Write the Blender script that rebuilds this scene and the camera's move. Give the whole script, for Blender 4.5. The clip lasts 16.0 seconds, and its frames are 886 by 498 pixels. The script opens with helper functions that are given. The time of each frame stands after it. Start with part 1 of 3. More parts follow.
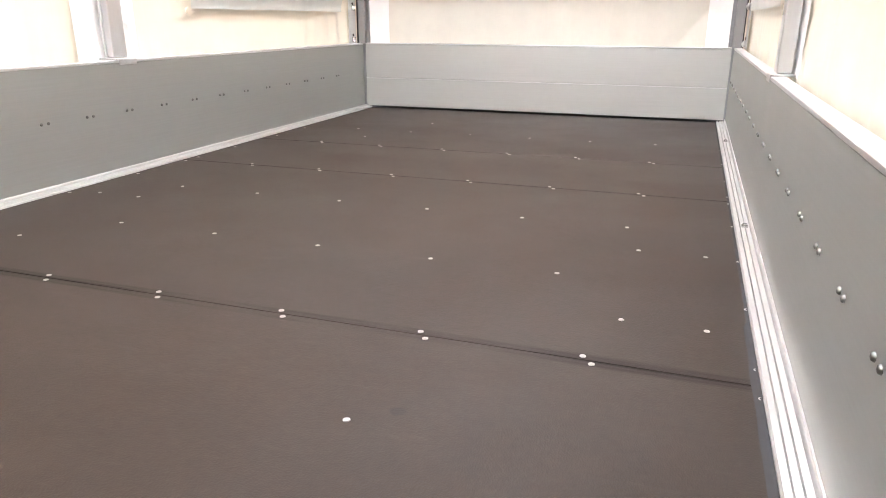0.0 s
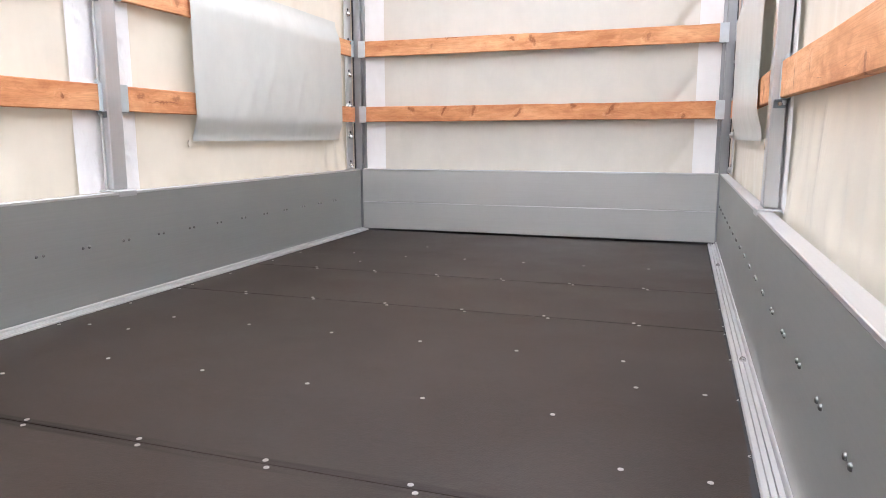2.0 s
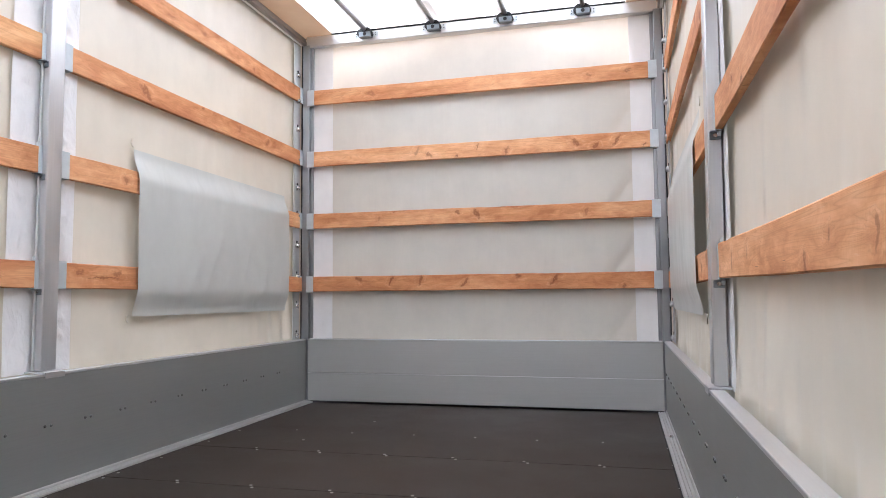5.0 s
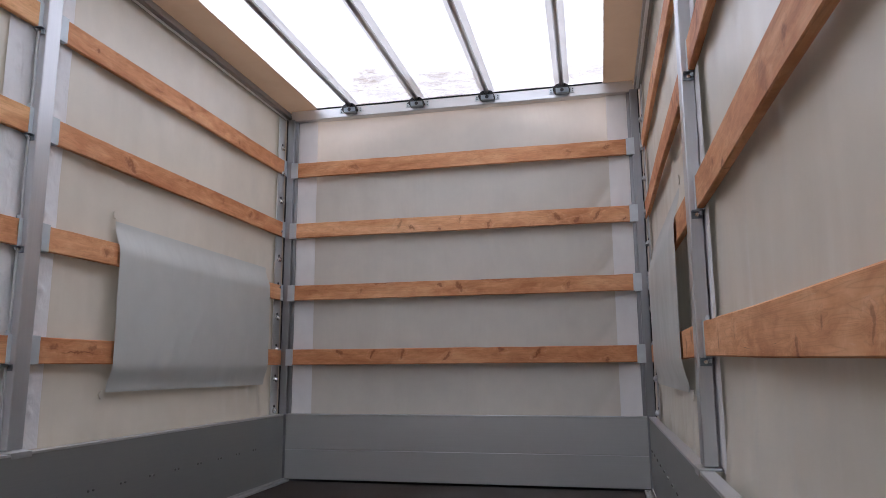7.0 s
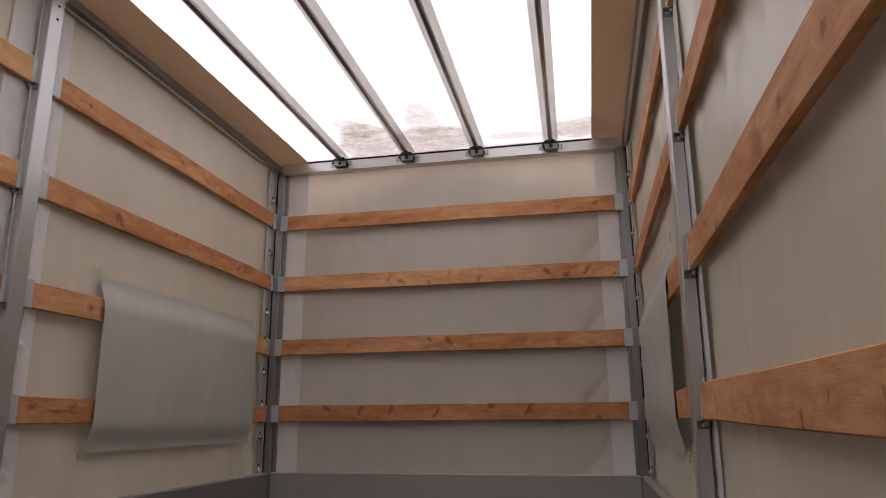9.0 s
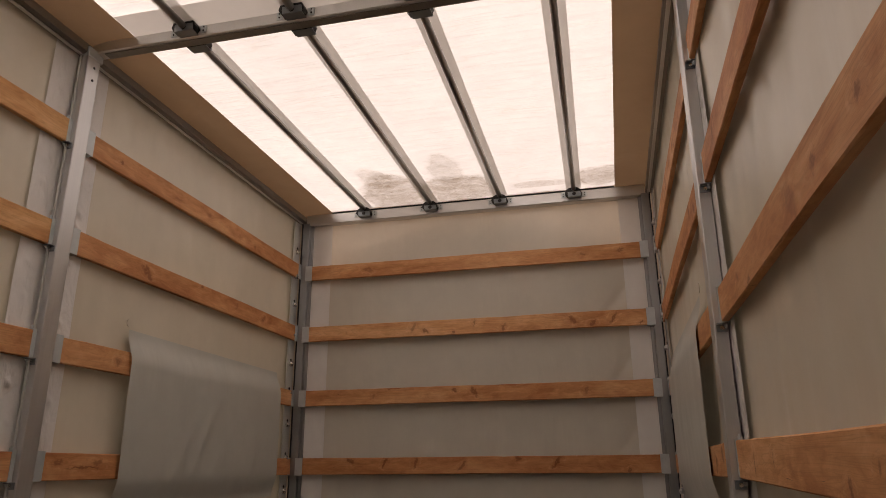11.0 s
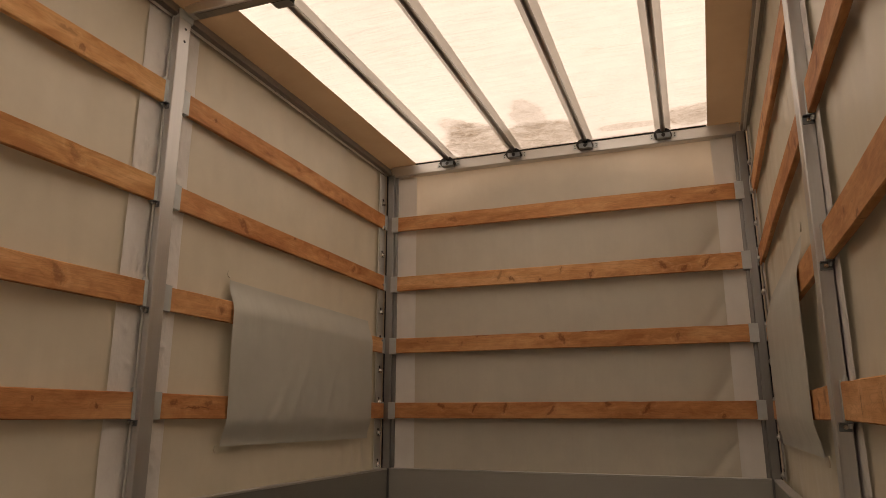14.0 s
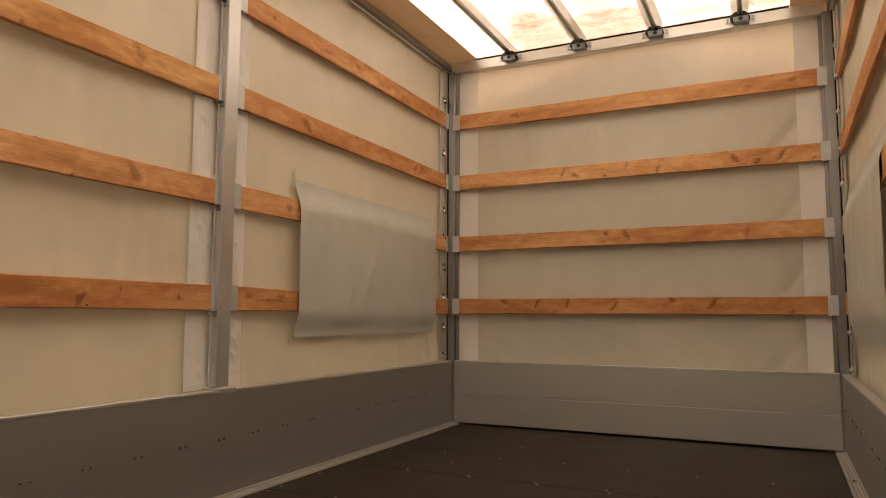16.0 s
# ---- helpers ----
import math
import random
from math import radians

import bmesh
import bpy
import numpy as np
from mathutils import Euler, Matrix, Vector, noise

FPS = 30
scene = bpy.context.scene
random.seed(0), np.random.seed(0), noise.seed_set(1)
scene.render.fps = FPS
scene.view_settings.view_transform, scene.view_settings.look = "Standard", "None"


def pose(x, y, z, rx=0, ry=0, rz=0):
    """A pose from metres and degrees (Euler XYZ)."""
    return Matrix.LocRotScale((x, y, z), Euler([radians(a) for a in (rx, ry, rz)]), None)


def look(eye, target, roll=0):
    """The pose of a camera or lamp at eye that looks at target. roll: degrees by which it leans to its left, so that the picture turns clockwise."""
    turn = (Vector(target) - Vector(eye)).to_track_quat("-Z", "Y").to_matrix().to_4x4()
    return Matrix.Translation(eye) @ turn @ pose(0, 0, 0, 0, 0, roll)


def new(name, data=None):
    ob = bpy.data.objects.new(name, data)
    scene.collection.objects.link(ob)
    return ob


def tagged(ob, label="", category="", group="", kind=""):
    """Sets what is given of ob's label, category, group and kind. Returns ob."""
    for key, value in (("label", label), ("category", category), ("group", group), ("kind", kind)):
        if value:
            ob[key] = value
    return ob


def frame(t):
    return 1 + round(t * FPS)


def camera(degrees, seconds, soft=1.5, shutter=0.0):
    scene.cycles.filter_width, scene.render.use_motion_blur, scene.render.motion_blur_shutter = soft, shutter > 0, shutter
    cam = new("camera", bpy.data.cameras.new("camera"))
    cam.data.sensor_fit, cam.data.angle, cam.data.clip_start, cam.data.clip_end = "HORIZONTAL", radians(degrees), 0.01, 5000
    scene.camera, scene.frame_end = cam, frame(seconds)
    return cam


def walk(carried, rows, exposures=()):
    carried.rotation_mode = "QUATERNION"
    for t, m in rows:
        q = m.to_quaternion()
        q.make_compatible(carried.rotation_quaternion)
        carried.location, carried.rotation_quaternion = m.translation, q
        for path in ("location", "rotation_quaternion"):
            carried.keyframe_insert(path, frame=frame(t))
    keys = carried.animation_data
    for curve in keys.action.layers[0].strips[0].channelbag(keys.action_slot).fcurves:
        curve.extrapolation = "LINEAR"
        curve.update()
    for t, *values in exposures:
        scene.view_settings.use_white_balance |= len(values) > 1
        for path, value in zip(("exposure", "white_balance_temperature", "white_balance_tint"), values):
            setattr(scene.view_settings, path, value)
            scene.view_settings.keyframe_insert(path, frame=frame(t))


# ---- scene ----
cam = camera(65.0, 16.0, 0.5)
PATH = [
    (0, (2.001, -4.207, 0.546), (1.377, -2.414, -0.081), 0.1),
    (0.5, (2.004, -4.204, 0.562), (1.369, -2.395, -0.006), 0.1),
    (1, (2.004, -4.198, 0.574), (1.363, -2.369, 0.078), 0.1),
    (1.5, (2.007, -4.191, 0.589), (1.36, -2.342, 0.181), -0.0),
    (2, (2.003, -4.175, 0.6), (1.361, -2.307, 0.285), -0.1),
    (2.5, (1.999, -4.163, 0.605), (1.378, -2.275, 0.382), -0.1),
    (3, (1.994, -4.158, 0.617), (1.389, -2.259, 0.45), -0.2),
    (3.5, (1.99, -4.14, 0.625), (1.389, -2.236, 0.507), -0.2),
    (4, (1.985, -4.140, 0.631), (1.415, -2.223, 0.611), -0.3),
    (4.5, (1.983, -4.144, 0.643), (1.453, -2.217, 0.712), -0.4),
    (7, (1.96, -4.145, 0.675), (1.527, -2.222, 1.014), -0.4),
    (7.5, (1.958, -4.143, 0.68), (1.534, -2.224, 1.052), -0.4),
    (8, (1.955, -4.135, 0.688), (1.537, -2.22, 1.088), -0.4),
    (8.5, (1.949, -4.133, 0.698), (1.548, -2.223, 1.135), -0.4),
    (9, (1.944, -4.135, 0.704), (1.553, -2.233, 1.183), -0.4),
    (11.5, (1.932, -4.137, 0.736), (1.463, -2.292, 1.35), -0.4),
    (12, (1.93, -4.139, 0.734), (1.433, -2.303, 1.352), -0.3),
    (12.5, (1.928, -4.139, 0.727), (1.391, -2.315, 1.346), -0.2),
    (13, (1.926, -4.139, 0.72), (1.347, -2.32, 1.319), -0.2),
    (13.5, (1.922, -4.138, 0.716), (1.295, -2.318, 1.258), -0.1),
    (14, (1.924, -4.141, 0.71), (1.24, -2.321, 1.181), 0.1),
    (14.5, (1.922, -4.142, 0.704), (1.178, -2.328, 1.101), 0.2),
    (15, (1.927, -4.143, 0.695), (1.131, -2.339, 1.03), 0.2),
    (15.5, (1.926, -4.138, 0.677), (1.086, -2.342, 0.942), 0.2),
    (16, (1.93, -4.142, 0.677), (1.063, -2.351, 0.874), 0.3),
]
EXPOSURES = [
    (0, 4.05, 6300, 11), (1, 3.8, 6100, 11), (2, 3.42, 5850, 11), (3, 3.08, 5800, 10), (3.5, 2.97, 5750, 10), (4, 2.89, 5750, 10), (4.5, 2.86, 5750, 10),
    (7, 1.59, 5700, 14), (8, 1.19, 6200, 16), (9, 0.97, 6750, 18),
    (11.5, 0.55, 8800, 21), (12.5, 0.51, 9600, 21), (13.5, 0.55, 9900, 21), (14, 0.68, 10200, 20), (14.5, 0.78, 10500, 20), (15, 1.03, 10800, 20),
    (15.5, 1.31, 10900, 19), (16, 1.54, 10800, 19),
]
walk(cam, [(t, look(e, g, r)) for t, e, g, r in PATH], EXPOSURES)

# ---- daylight: a bright overcast sky over the open vehicle ----
SUN_ELEV, SUN_TURN = 55.0, -50.0
world = bpy.data.worlds.new("overcast_sky")
world.use_nodes = True
scene.world = world
wn = world.node_tree.nodes
sky = wn.new("ShaderNodeTexSky")
sky.sky_type, sky.sun_disc = "NISHITA", False
sky.sun_elevation, sky.sun_rotation = radians(SUN_ELEV), radians(SUN_TURN)
sky.dust_density, sky.air_density = 4.0, 1.0
wash = wn.new("ShaderNodeMix")
wash.data_type = "RGBA"
wash.inputs[0].default_value = 0.72
wash.inputs[7].default_value = (7.0, 7.0, 7.0, 1)
world.node_tree.links.new(sky.outputs[0], wash.inputs[6])
world.node_tree.links.new(wash.outputs[2], wn["Background"].inputs[0])
wn["Background"].inputs[1].default_value = 0.15
sun_data = bpy.data.lights.new("sun", "SUN")
sun_data.energy, sun_data.angle, sun_data.color = 0.9, radians(25), (1.0, 0.95, 0.88)
sun = new("sun", sun_data)
sun.matrix_world = look((-4.4, 3.7, 8.2), (0, 0, 0))


# ---- materials ----
class Nodes:
    """A small wrapper round one material's node tree."""

    def __init__(self, name):
        self.mat = bpy.data.materials.new(name)
        self.mat.use_nodes = True
        self.tree = self.mat.node_tree
        self.bsdf = self.tree.nodes["Principled BSDF"]
        self.outp = self.tree.nodes["Material Output"]

    def add(self, kind, **values):
        n = self.tree.nodes.new(kind)
        for key, value in values.items():
            n.inputs[key.replace("_", " ")].default_value = value
        return n

    def link(self, a, b):
        self.tree.links.new(a, b)

    def coords(self, scale=(1, 1, 1), shift=False):
        tc = self.add("ShaderNodeTexCoord")
        mp = self.add("ShaderNodeMapping", Scale=scale)
        self.link(tc.outputs["Object"], mp.inputs[0])
        if shift:
            oi = self.add("ShaderNodeObjectInfo")
            mul = self.add("ShaderNodeVectorMath")
            mul.operation = "SCALE"
            mul.inputs[0].default_value = (37.0, 11.0, 23.0)
            self.link(oi.outputs["Random"], mul.inputs["Scale"])
            self.link(mul.outputs[0], mp.inputs["Location"])
        return mp.outputs[0]

    def noise(self, vec, scale, detail=4.0, rough=0.55, warp=0.0):
        n = self.add("ShaderNodeTexNoise", Scale=scale, Detail=detail, Roughness=rough, Distortion=warp)
        self.link(vec, n.inputs["Vector"])
        return n.outputs[0]

    def ramp(self, fac, stops):
        n = self.add("ShaderNodeValToRGB")
        els = n.color_ramp.elements
        while len(els) < len(stops):
            els.new(0.5)
        for el, (p, col) in zip(els, stops):
            el.position = p
            el.color = (*col, 1) if isinstance(col, tuple) else (col, col, col, 1)
        self.link(fac, n.inputs[0])
        return n.outputs[0]

    def mix(self, fac, a, b, how="MIX"):
        n = self.add("ShaderNodeMix")
        n.data_type, n.blend_type = "RGBA", how
        for k, v in ((0, fac), (6, a), (7, b)):
            sock = n.inputs[k]
            if isinstance(v, (int, float)):
                sock.default_value = v if k == 0 else (v, v, v, 1)
            elif isinstance(v, tuple):
                sock.default_value = (*v, 1)
            else:
                self.link(v, sock)
        return n.outputs[2]

    def math(self, how, a, b=0.0, clamp=False):
        n = self.add("ShaderNodeMath")
        n.operation, n.use_clamp = how, clamp
        for sock, v in zip(n.inputs, (a, b)):
            if isinstance(v, (int, float)):
                sock.default_value = v
            else:
                self.link(v, sock)
        return n.outputs[0]

    def bump(self, height, strength, distance):
        n = self.add("ShaderNodeBump", Strength=strength, Distance=distance)
        self.link(height, n.inputs["Height"])
        self.link(n.outputs[0], self.bsdf.inputs["Normal"])
        return n.outputs[0]

    def put(self, **values):
        for key, v in values.items():
            sock = self.bsdf.inputs[key.replace("_", " ")]
            if isinstance(v, (int, float)):
                sock.default_value = v
            elif isinstance(v, tuple):
                sock.default_value = (*v, 1)
            else:
                self.link(v, sock)


def tarp(name, front, through_col, share, relief=0.25, stains=(), rough=0.5, folds=(2.2, 2.2, 0.5)):
    """Coated tarpaulin: partly reflects, partly lets daylight through."""
    m = Nodes(name)
    v = m.coords()
    blotch = m.noise(v, 1.3, 5, 0.6)
    fine = m.noise(v, 9.0, 4, 0.6)
    tone = m.ramp(m.mix(0.35, blotch, fine), [(0.3, 0.86), (0.7, 1.0)])
    hang = m.noise(m.coords((2.6, 2.6, 0.45)), 2.0, 5, 0.6, 0.8)
    tone = m.mix(1.0, tone, m.ramp(hang, [(0.32, 0.98), (0.68, 1.01)]), "MULTIPLY")
    col = m.mix(1.0, front, tone, "MULTIPLY")
    m.put(Base_Color=col, Roughness=rough, Specular_IOR_Level=0.5)
    weave = m.noise(v, 900.0, 1)
    crease = m.noise(m.coords(folds), 2.6, 3, 0.5, 0.4)
    height = m.math("ADD", m.math("MULTIPLY", weave, 0.004), crease)
    nrm = m.bump(height, relief, 0.03)
    tr = m.add("ShaderNodeBsdfTranslucent")
    dcol = m.mix(1.0, through_col, tone, "MULTIPLY")
    if stains:
        sep = m.add("ShaderNodeSeparateXYZ")
        m.link(v, sep.inputs[0])
        edge = m.noise(v, 5.0, 5, 0.65)
        grit = m.noise(m.coords((1, 1.15, 1)), 20.0, 6, 0.8, 0.8)
        # shading of fine creases, painted into the colour that shines through
        pleat_shade = m.noise(m.coords((1.0, 6.5, 1)), 1.7, 2, 0.5, 0.6)
        near_pleat = m.math("ABSOLUTE", m.math("SUBTRACT", pleat_shade, 0.52))
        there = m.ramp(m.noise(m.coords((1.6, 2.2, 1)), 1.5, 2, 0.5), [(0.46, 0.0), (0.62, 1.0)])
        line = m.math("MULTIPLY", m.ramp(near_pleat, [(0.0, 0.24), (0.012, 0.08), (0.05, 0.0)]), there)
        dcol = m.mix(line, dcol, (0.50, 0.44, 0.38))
        for sx, sy, rx, ry, dark in stains:
            dx = m.math("DIVIDE", m.math("SUBTRACT", sep.outputs[0], sx), rx)
            dy = m.math("DIVIDE", m.math("SUBTRACT", sep.outputs[1], sy), ry)
            d = m.math("MULTIPLY", m.math("ADD", m.math("MULTIPLY", dx, dx), m.math("MULTIPLY", dy, dy)), 0.62)
            d = m.math("ADD", d, m.math("MULTIPLY", m.math("SUBTRACT", edge, 0.5), 1.9))
            inside = m.ramp(d, [(0.0, 1.0), (0.55, 0.75), (1.0, 0.0)])
            rim = m.ramp(d, [(0.50, 0.0), (0.60, 0.35), (0.70, 0.0)])
            mask = m.math("MULTIPLY", m.math("ADD", inside, rim), m.ramp(grit, [(0.34, 0.25), (0.5, 0.60), (0.66, 1.0)]))
            dcol = m.mix(m.math("MULTIPLY", mask, dark, True), dcol, (0.19, 0.135, 0.09))
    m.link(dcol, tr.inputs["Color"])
    m.link(nrm, tr.inputs["Normal"])
    mx = m.add("ShaderNodeMixShader", Fac=share)
    m.link(m.bsdf.outputs[0], mx.inputs[1])
    m.link(tr.outputs[0], mx.inputs[2])
    m.link(mx.outputs[0], m.outp.inputs["Surface"])
    return m.mat


def metal(name, col, rough, metallic=0.9, streak=(1, 60, 60), spread=0.08, dents=0.06, lo=0.84, hi=1.06):
    """Aluminium or zinc-plated steel with drawn streaks, smudges and dull spots."""
    m = Nodes(name)
    v = m.coords(streak, shift=True)
    lines = m.noise(v, 3.0, 3)
    smudge = m.noise(m.coords((1, 1, 1), shift=True), 3.5, 5, 0.65)
    tone = m.ramp(m.mix(0.5, lines, smudge), [(0.3, lo), (0.7, hi)])
    m.put(Base_Color=m.mix(1.0, col, tone, "MULTIPLY"), Metallic=metallic)
    m.put(Roughness=m.math("ADD", rough - spread, m.math("MULTIPLY", smudge, 2 * spread)))
    m.bump(m.math("ADD", m.math("MULTIPLY", lines, 0.3), smudge), dents, 0.004)
    return m.mat


def plain(name, col, rough, metallic=0.0):
    m = Nodes(name)
    n = m.noise(m.coords(), 40.0, 4, 0.6)
    m.put(Base_Color=m.mix(1.0, col, m.ramp(n, [(0.3, 0.8), (0.7, 1.1)]), "MULTIPLY"), Roughness=rough, Metallic=metallic)
    m.bump(n, 0.1, 0.002)
    return m.mat


def wood(name, marks, tint):
    """Planed softwood: long grain bending round the knots, latewood lines, cracks and saw marks. Grain runs along local x.
    marks: (x, z, half length, half height, slant, strength) of each knot."""
    m = Nodes(name)
    v = m.coords((1, 1, 1), shift=True)
    sep = m.add("ShaderNodeSeparateXYZ")
    m.link(m.coords(), sep.inputs[0])
    rag = m.math("MULTIPLY", m.math("SUBTRACT", m.noise(v, 60.0, 4, 0.75), 0.5), 1.6)
    px = m.math("ADD", sep.outputs[0], m.math("MULTIPLY", m.math("SUBTRACT", m.noise(v, 26.0, 3, 0.6), 0.5), 0.045))
    pz = m.math("ADD", sep.outputs[2], m.math("MULTIPLY", m.math("SUBTRACT", m.noise(m.coords((1.3, 1, 0.8), shift=True), 31.0, 3, 0.6), 0.5), 0.040))
    rings = m.noise(m.coords((0.55, 3, 9), shift=True), 2.2, 2, 0.5, 1.2)
    dark, halo = 0.0, 0.0
    for mx, mz, half, tall, slant, force in marks:
        dz = m.math("SUBTRACT", pz, mz)
        dx = m.math("SUBTRACT", m.math("SUBTRACT", px, mx), m.math("MULTIPLY", dz, slant))
        d = m.math("ADD", m.math("POWER", m.math("DIVIDE", dx, half), 2.0), m.math("POWER", m.math("DIVIDE", dz, tall), 2.0))
        near = m.math("SQRT", m.math("ADD", m.math("POWER", m.math("DIVIDE", dx, half * 1.4 + 0.030), 2.0), m.math("POWER", m.math("DIVIDE", dz, tall + 0.016), 2.0)))
        d = m.math("MULTIPLY", m.math("ADD", m.math("SQRT", d), rag), 0.88)
        core = m.ramp(d, [(0.0, 0.40 * force), (0.30, 0.80 * force), (0.6, 0.62 * force), (0.85, 0.22 * force), (1.0, 0.0)])
        glow = m.ramp(near, [(0.0, 1.0), (0.5, 0.55), (1.0, 0.0)])
        dark, halo = m.math("MAXIMUM", dark, core), m.math("MAXIMUM", halo, glow)
    rings = m.math("ADD", rings, m.math("MULTIPLY", halo, 0.09))
    lines = m.math("ABSOLUTE", m.math("SINE", m.math("MULTIPLY", rings, 62.0)))
    fibre = m.noise(m.coords((2.5, 120, 120), shift=True), 1.0, 4, 0.6)
    broad = m.noise(m.coords((1.3, 3, 5), shift=True), 1.8, 4, 0.6, 0.5)
    patchy = m.noise(m.coords((6, 3, 14), shift=True), 1.6, 4, 0.65, 0.8)
    base = m.ramp(m.mix(0.35, broad, patchy), [(0.37, (0.51, 0.218, 0.092)), (0.5, (0.70, 0.362, 0.176)), (0.63, (0.83, 0.50, 0.27))])
    late = m.mix(m.ramp(lines, [(0.0, 0.30), (0.35, 0.09), (1.0, 0.0)]), base, (0.38, 0.15, 0.055))
    col = m.mix(m.ramp(fibre, [(0.42, 0.0), (0.75, 0.26)]), late, (0.38, 0.18, 0.08))
    col = m.mix(m.math("MULTIPLY", halo, 0.22), col, (0.42, 0.16, 0.065))
    col = m.mix(m.math("MULTIPLY", m.ramp(halo, [(0.05, 0.0), (0.25, 0.35), (0.5, 0.0)]), m.ramp(patchy, [(0.45, 0.0), (0.6, 1.0)])), col, (0.85, 0.56, 0.34))
    col = m.mix(dark, col, (0.24, 0.082, 0.032))
    crack = m.ramp(m.noise(m.coords((3, 1, 55), shift=True), 2.4, 3, 0.6, 0.8), [(0.72, 0.0), (0.76, 0.75)])
    col = m.mix(crack, col, (0.13, 0.045, 0.02))
    pin = m.ramp(m.noise(m.coords((16, 1, 30), shift=True), 1.6, 1, 0.4), [(0.81, 0.0), (0.84, 0.9)])
    col = m.mix(pin, col, (0.07, 0.025, 0.012))
    resin = m.ramp(m.noise(m.coords((4, 1, 40), shift=True), 2.0, 3, 0.6, 1.0), [(0.70, 0.0), (0.78, 0.45)])
    col = m.mix(resin, col, (0.84, 0.62, 0.42))
    col = m.mix(1.0, col, tint, "MULTIPLY")
    saw = m.noise(m.coords((150, 2, 6), shift=True), 1.0, 3, 0.6)
    m.put(Base_Color=col, Roughness=0.62, Specular_IOR_Level=0.3)
    m.bump(m.math("ADD", fibre, m.math("MULTIPLY", saw, 0.5)), 0.3, 0.0012)
    return m.mat


def film_plywood(name, seams):
    """Brown resin-filmed plywood with a fine pressed mesh, scuffs, and dirt along the joints."""
    m = Nodes(name)
    v = m.coords()
    cloud = m.noise(v, 1.6, 5, 0.6)
    fine = m.noise(v, 55.0, 4, 0.7)
    base = m.ramp(m.mix(0.4, cloud, fine), [(0.32, (0.0195, 0.0138, 0.0102)), (0.68, (0.036, 0.0255, 0.0190))])
    scuff = m.ramp(m.noise(m.coords((1, 7, 1)), 4.0, 6, 0.7), [(0.60, 0.0), (0.80, 0.35)])
    col = m.mix(scuff, base, (0.07, 0.058, 0.05))
    spot = m.ramp(m.noise(v, 7.5, 2, 0.4, 0.5), [(0.74, 0.0), (0.79, 0.6)])
    col = m.mix(spot, col, (0.022, 0.018, 0.016))
    sep = m.add("ShaderNodeSeparateXYZ")
    m.link(v, sep.inputs[0])
    wob = m.math("MULTIPLY", m.math("SUBTRACT", m.noise(m.coords((2.2, 30, 1)), 1.0, 3), 0.5), 0.022)
    yy = m.math("ADD", sep.outputs[1], wob)
    grime = 0.0
    for s, half in seams:
        d = m.math("ABSOLUTE", m.math("SUBTRACT", yy, s))
        patchy = m.ramp(m.noise(m.coords((2.4, 18, 1)), 1.0, 4, 0.6), [(0.38, 0.25), (0.58, 1.0)])
        band = m.math("MULTIPLY", m.ramp(m.math("DIVIDE", d, half), [(0.0, 0.9), (0.3, 0.40), (0.6, 0.55), (1.0, 0.0)]), patchy)
        col = m.mix(band, col, (0.012, 0.010, 0.009))
        grime = m.math("MAXIMUM", grime, band)
    dx, dy = m.math("SUBTRACT", sep.outputs[0], 1.645), m.math("SUBTRACT", sep.outputs[1], -3.385)
    far = m.math("ADD", m.math("POWER", m.math("DIVIDE", dx, 0.016), 2.0), m.math("POWER", m.math("DIVIDE", dy, 0.012), 2.0))
    col = m.mix(m.ramp(m.math("ADD", far, m.math("SUBTRACT", fine, 0.5)), [(0.4, 0.8), (1.3, 0.0)]), col, (0.011, 0.010, 0.009))
    chk = m.add("ShaderNodeTexVoronoi", Scale=330.0, Randomness=1.0)
    m.link(v, chk.inputs["Vector"])
    worn = m.ramp(m.noise(m.coords((1, 1.6, 1)), 1.1, 4, 0.6, 0.4), [(0.36, 0.190), (0.64, 0.265)])
    m.put(Base_Color=col, Specular_IOR_Level=m.math("MULTIPLY", worn, m.math("SUBTRACT", 1.0, m.math("MULTIPLY", grime, 0.85))))
    m.put(Roughness=m.math("ADD", 0.36, m.math("MULTIPLY", cloud, 0.26)))
    m.bump(m.math("ADD", chk.outputs["Distance"], m.math("MULTIPLY", fine, 0.6)), 0.2, 0.0012)
    return m.mat


SEAMS = (-3.130, -1.895, -1.330)
ROOF_STAINS = ((0.67, -0.16, 0.19, 0.26, 0.95), (0.61, -0.38, 0.09, 0.16, 0.55), (1.06, -0.12, 0.24, 0.20, 1.0), (1.06, -0.42, 0.09, 0.20, 0.5), (1.62, -0.09, 0.19, 0.045, 0.6), (1.98, -0.13, 0.15, 0.13, 0.9))
M_WALL = tarp("side_tarpaulin", (0.735, 0.673, 0.558), (0.62, 0.54, 0.41), 0.03, 0.16, rough=0.32)
M_REAR = tarp("added_rear_wall", (0.34, 0.33, 0.30), (0.3, 0.3, 0.3), 0.0, 0.45)
M_FRONT = tarp("front_tarpaulin", (0.84, 0.80, 0.70), (0.66, 0.50, 0.39), 0.20, 0.25)
M_STRIP_F = tarp("smooth_white_strip", (0.95, 0.935, 0.905), (0.80, 0.74, 0.68), 0.06, 0.12)
M_STRIP = tarp("white_strip", (0.93, 0.922, 0.905), (0.60, 0.58, 0.55), 0.06, 0.36, folds=(7, 7, 4))
M_PATCH = tarp("grey_patch", (0.60, 0.61, 0.565), (0.5, 0.5, 0.5), 0.0, 0.15, rough=0.40, folds=(3, 3, 0.6))
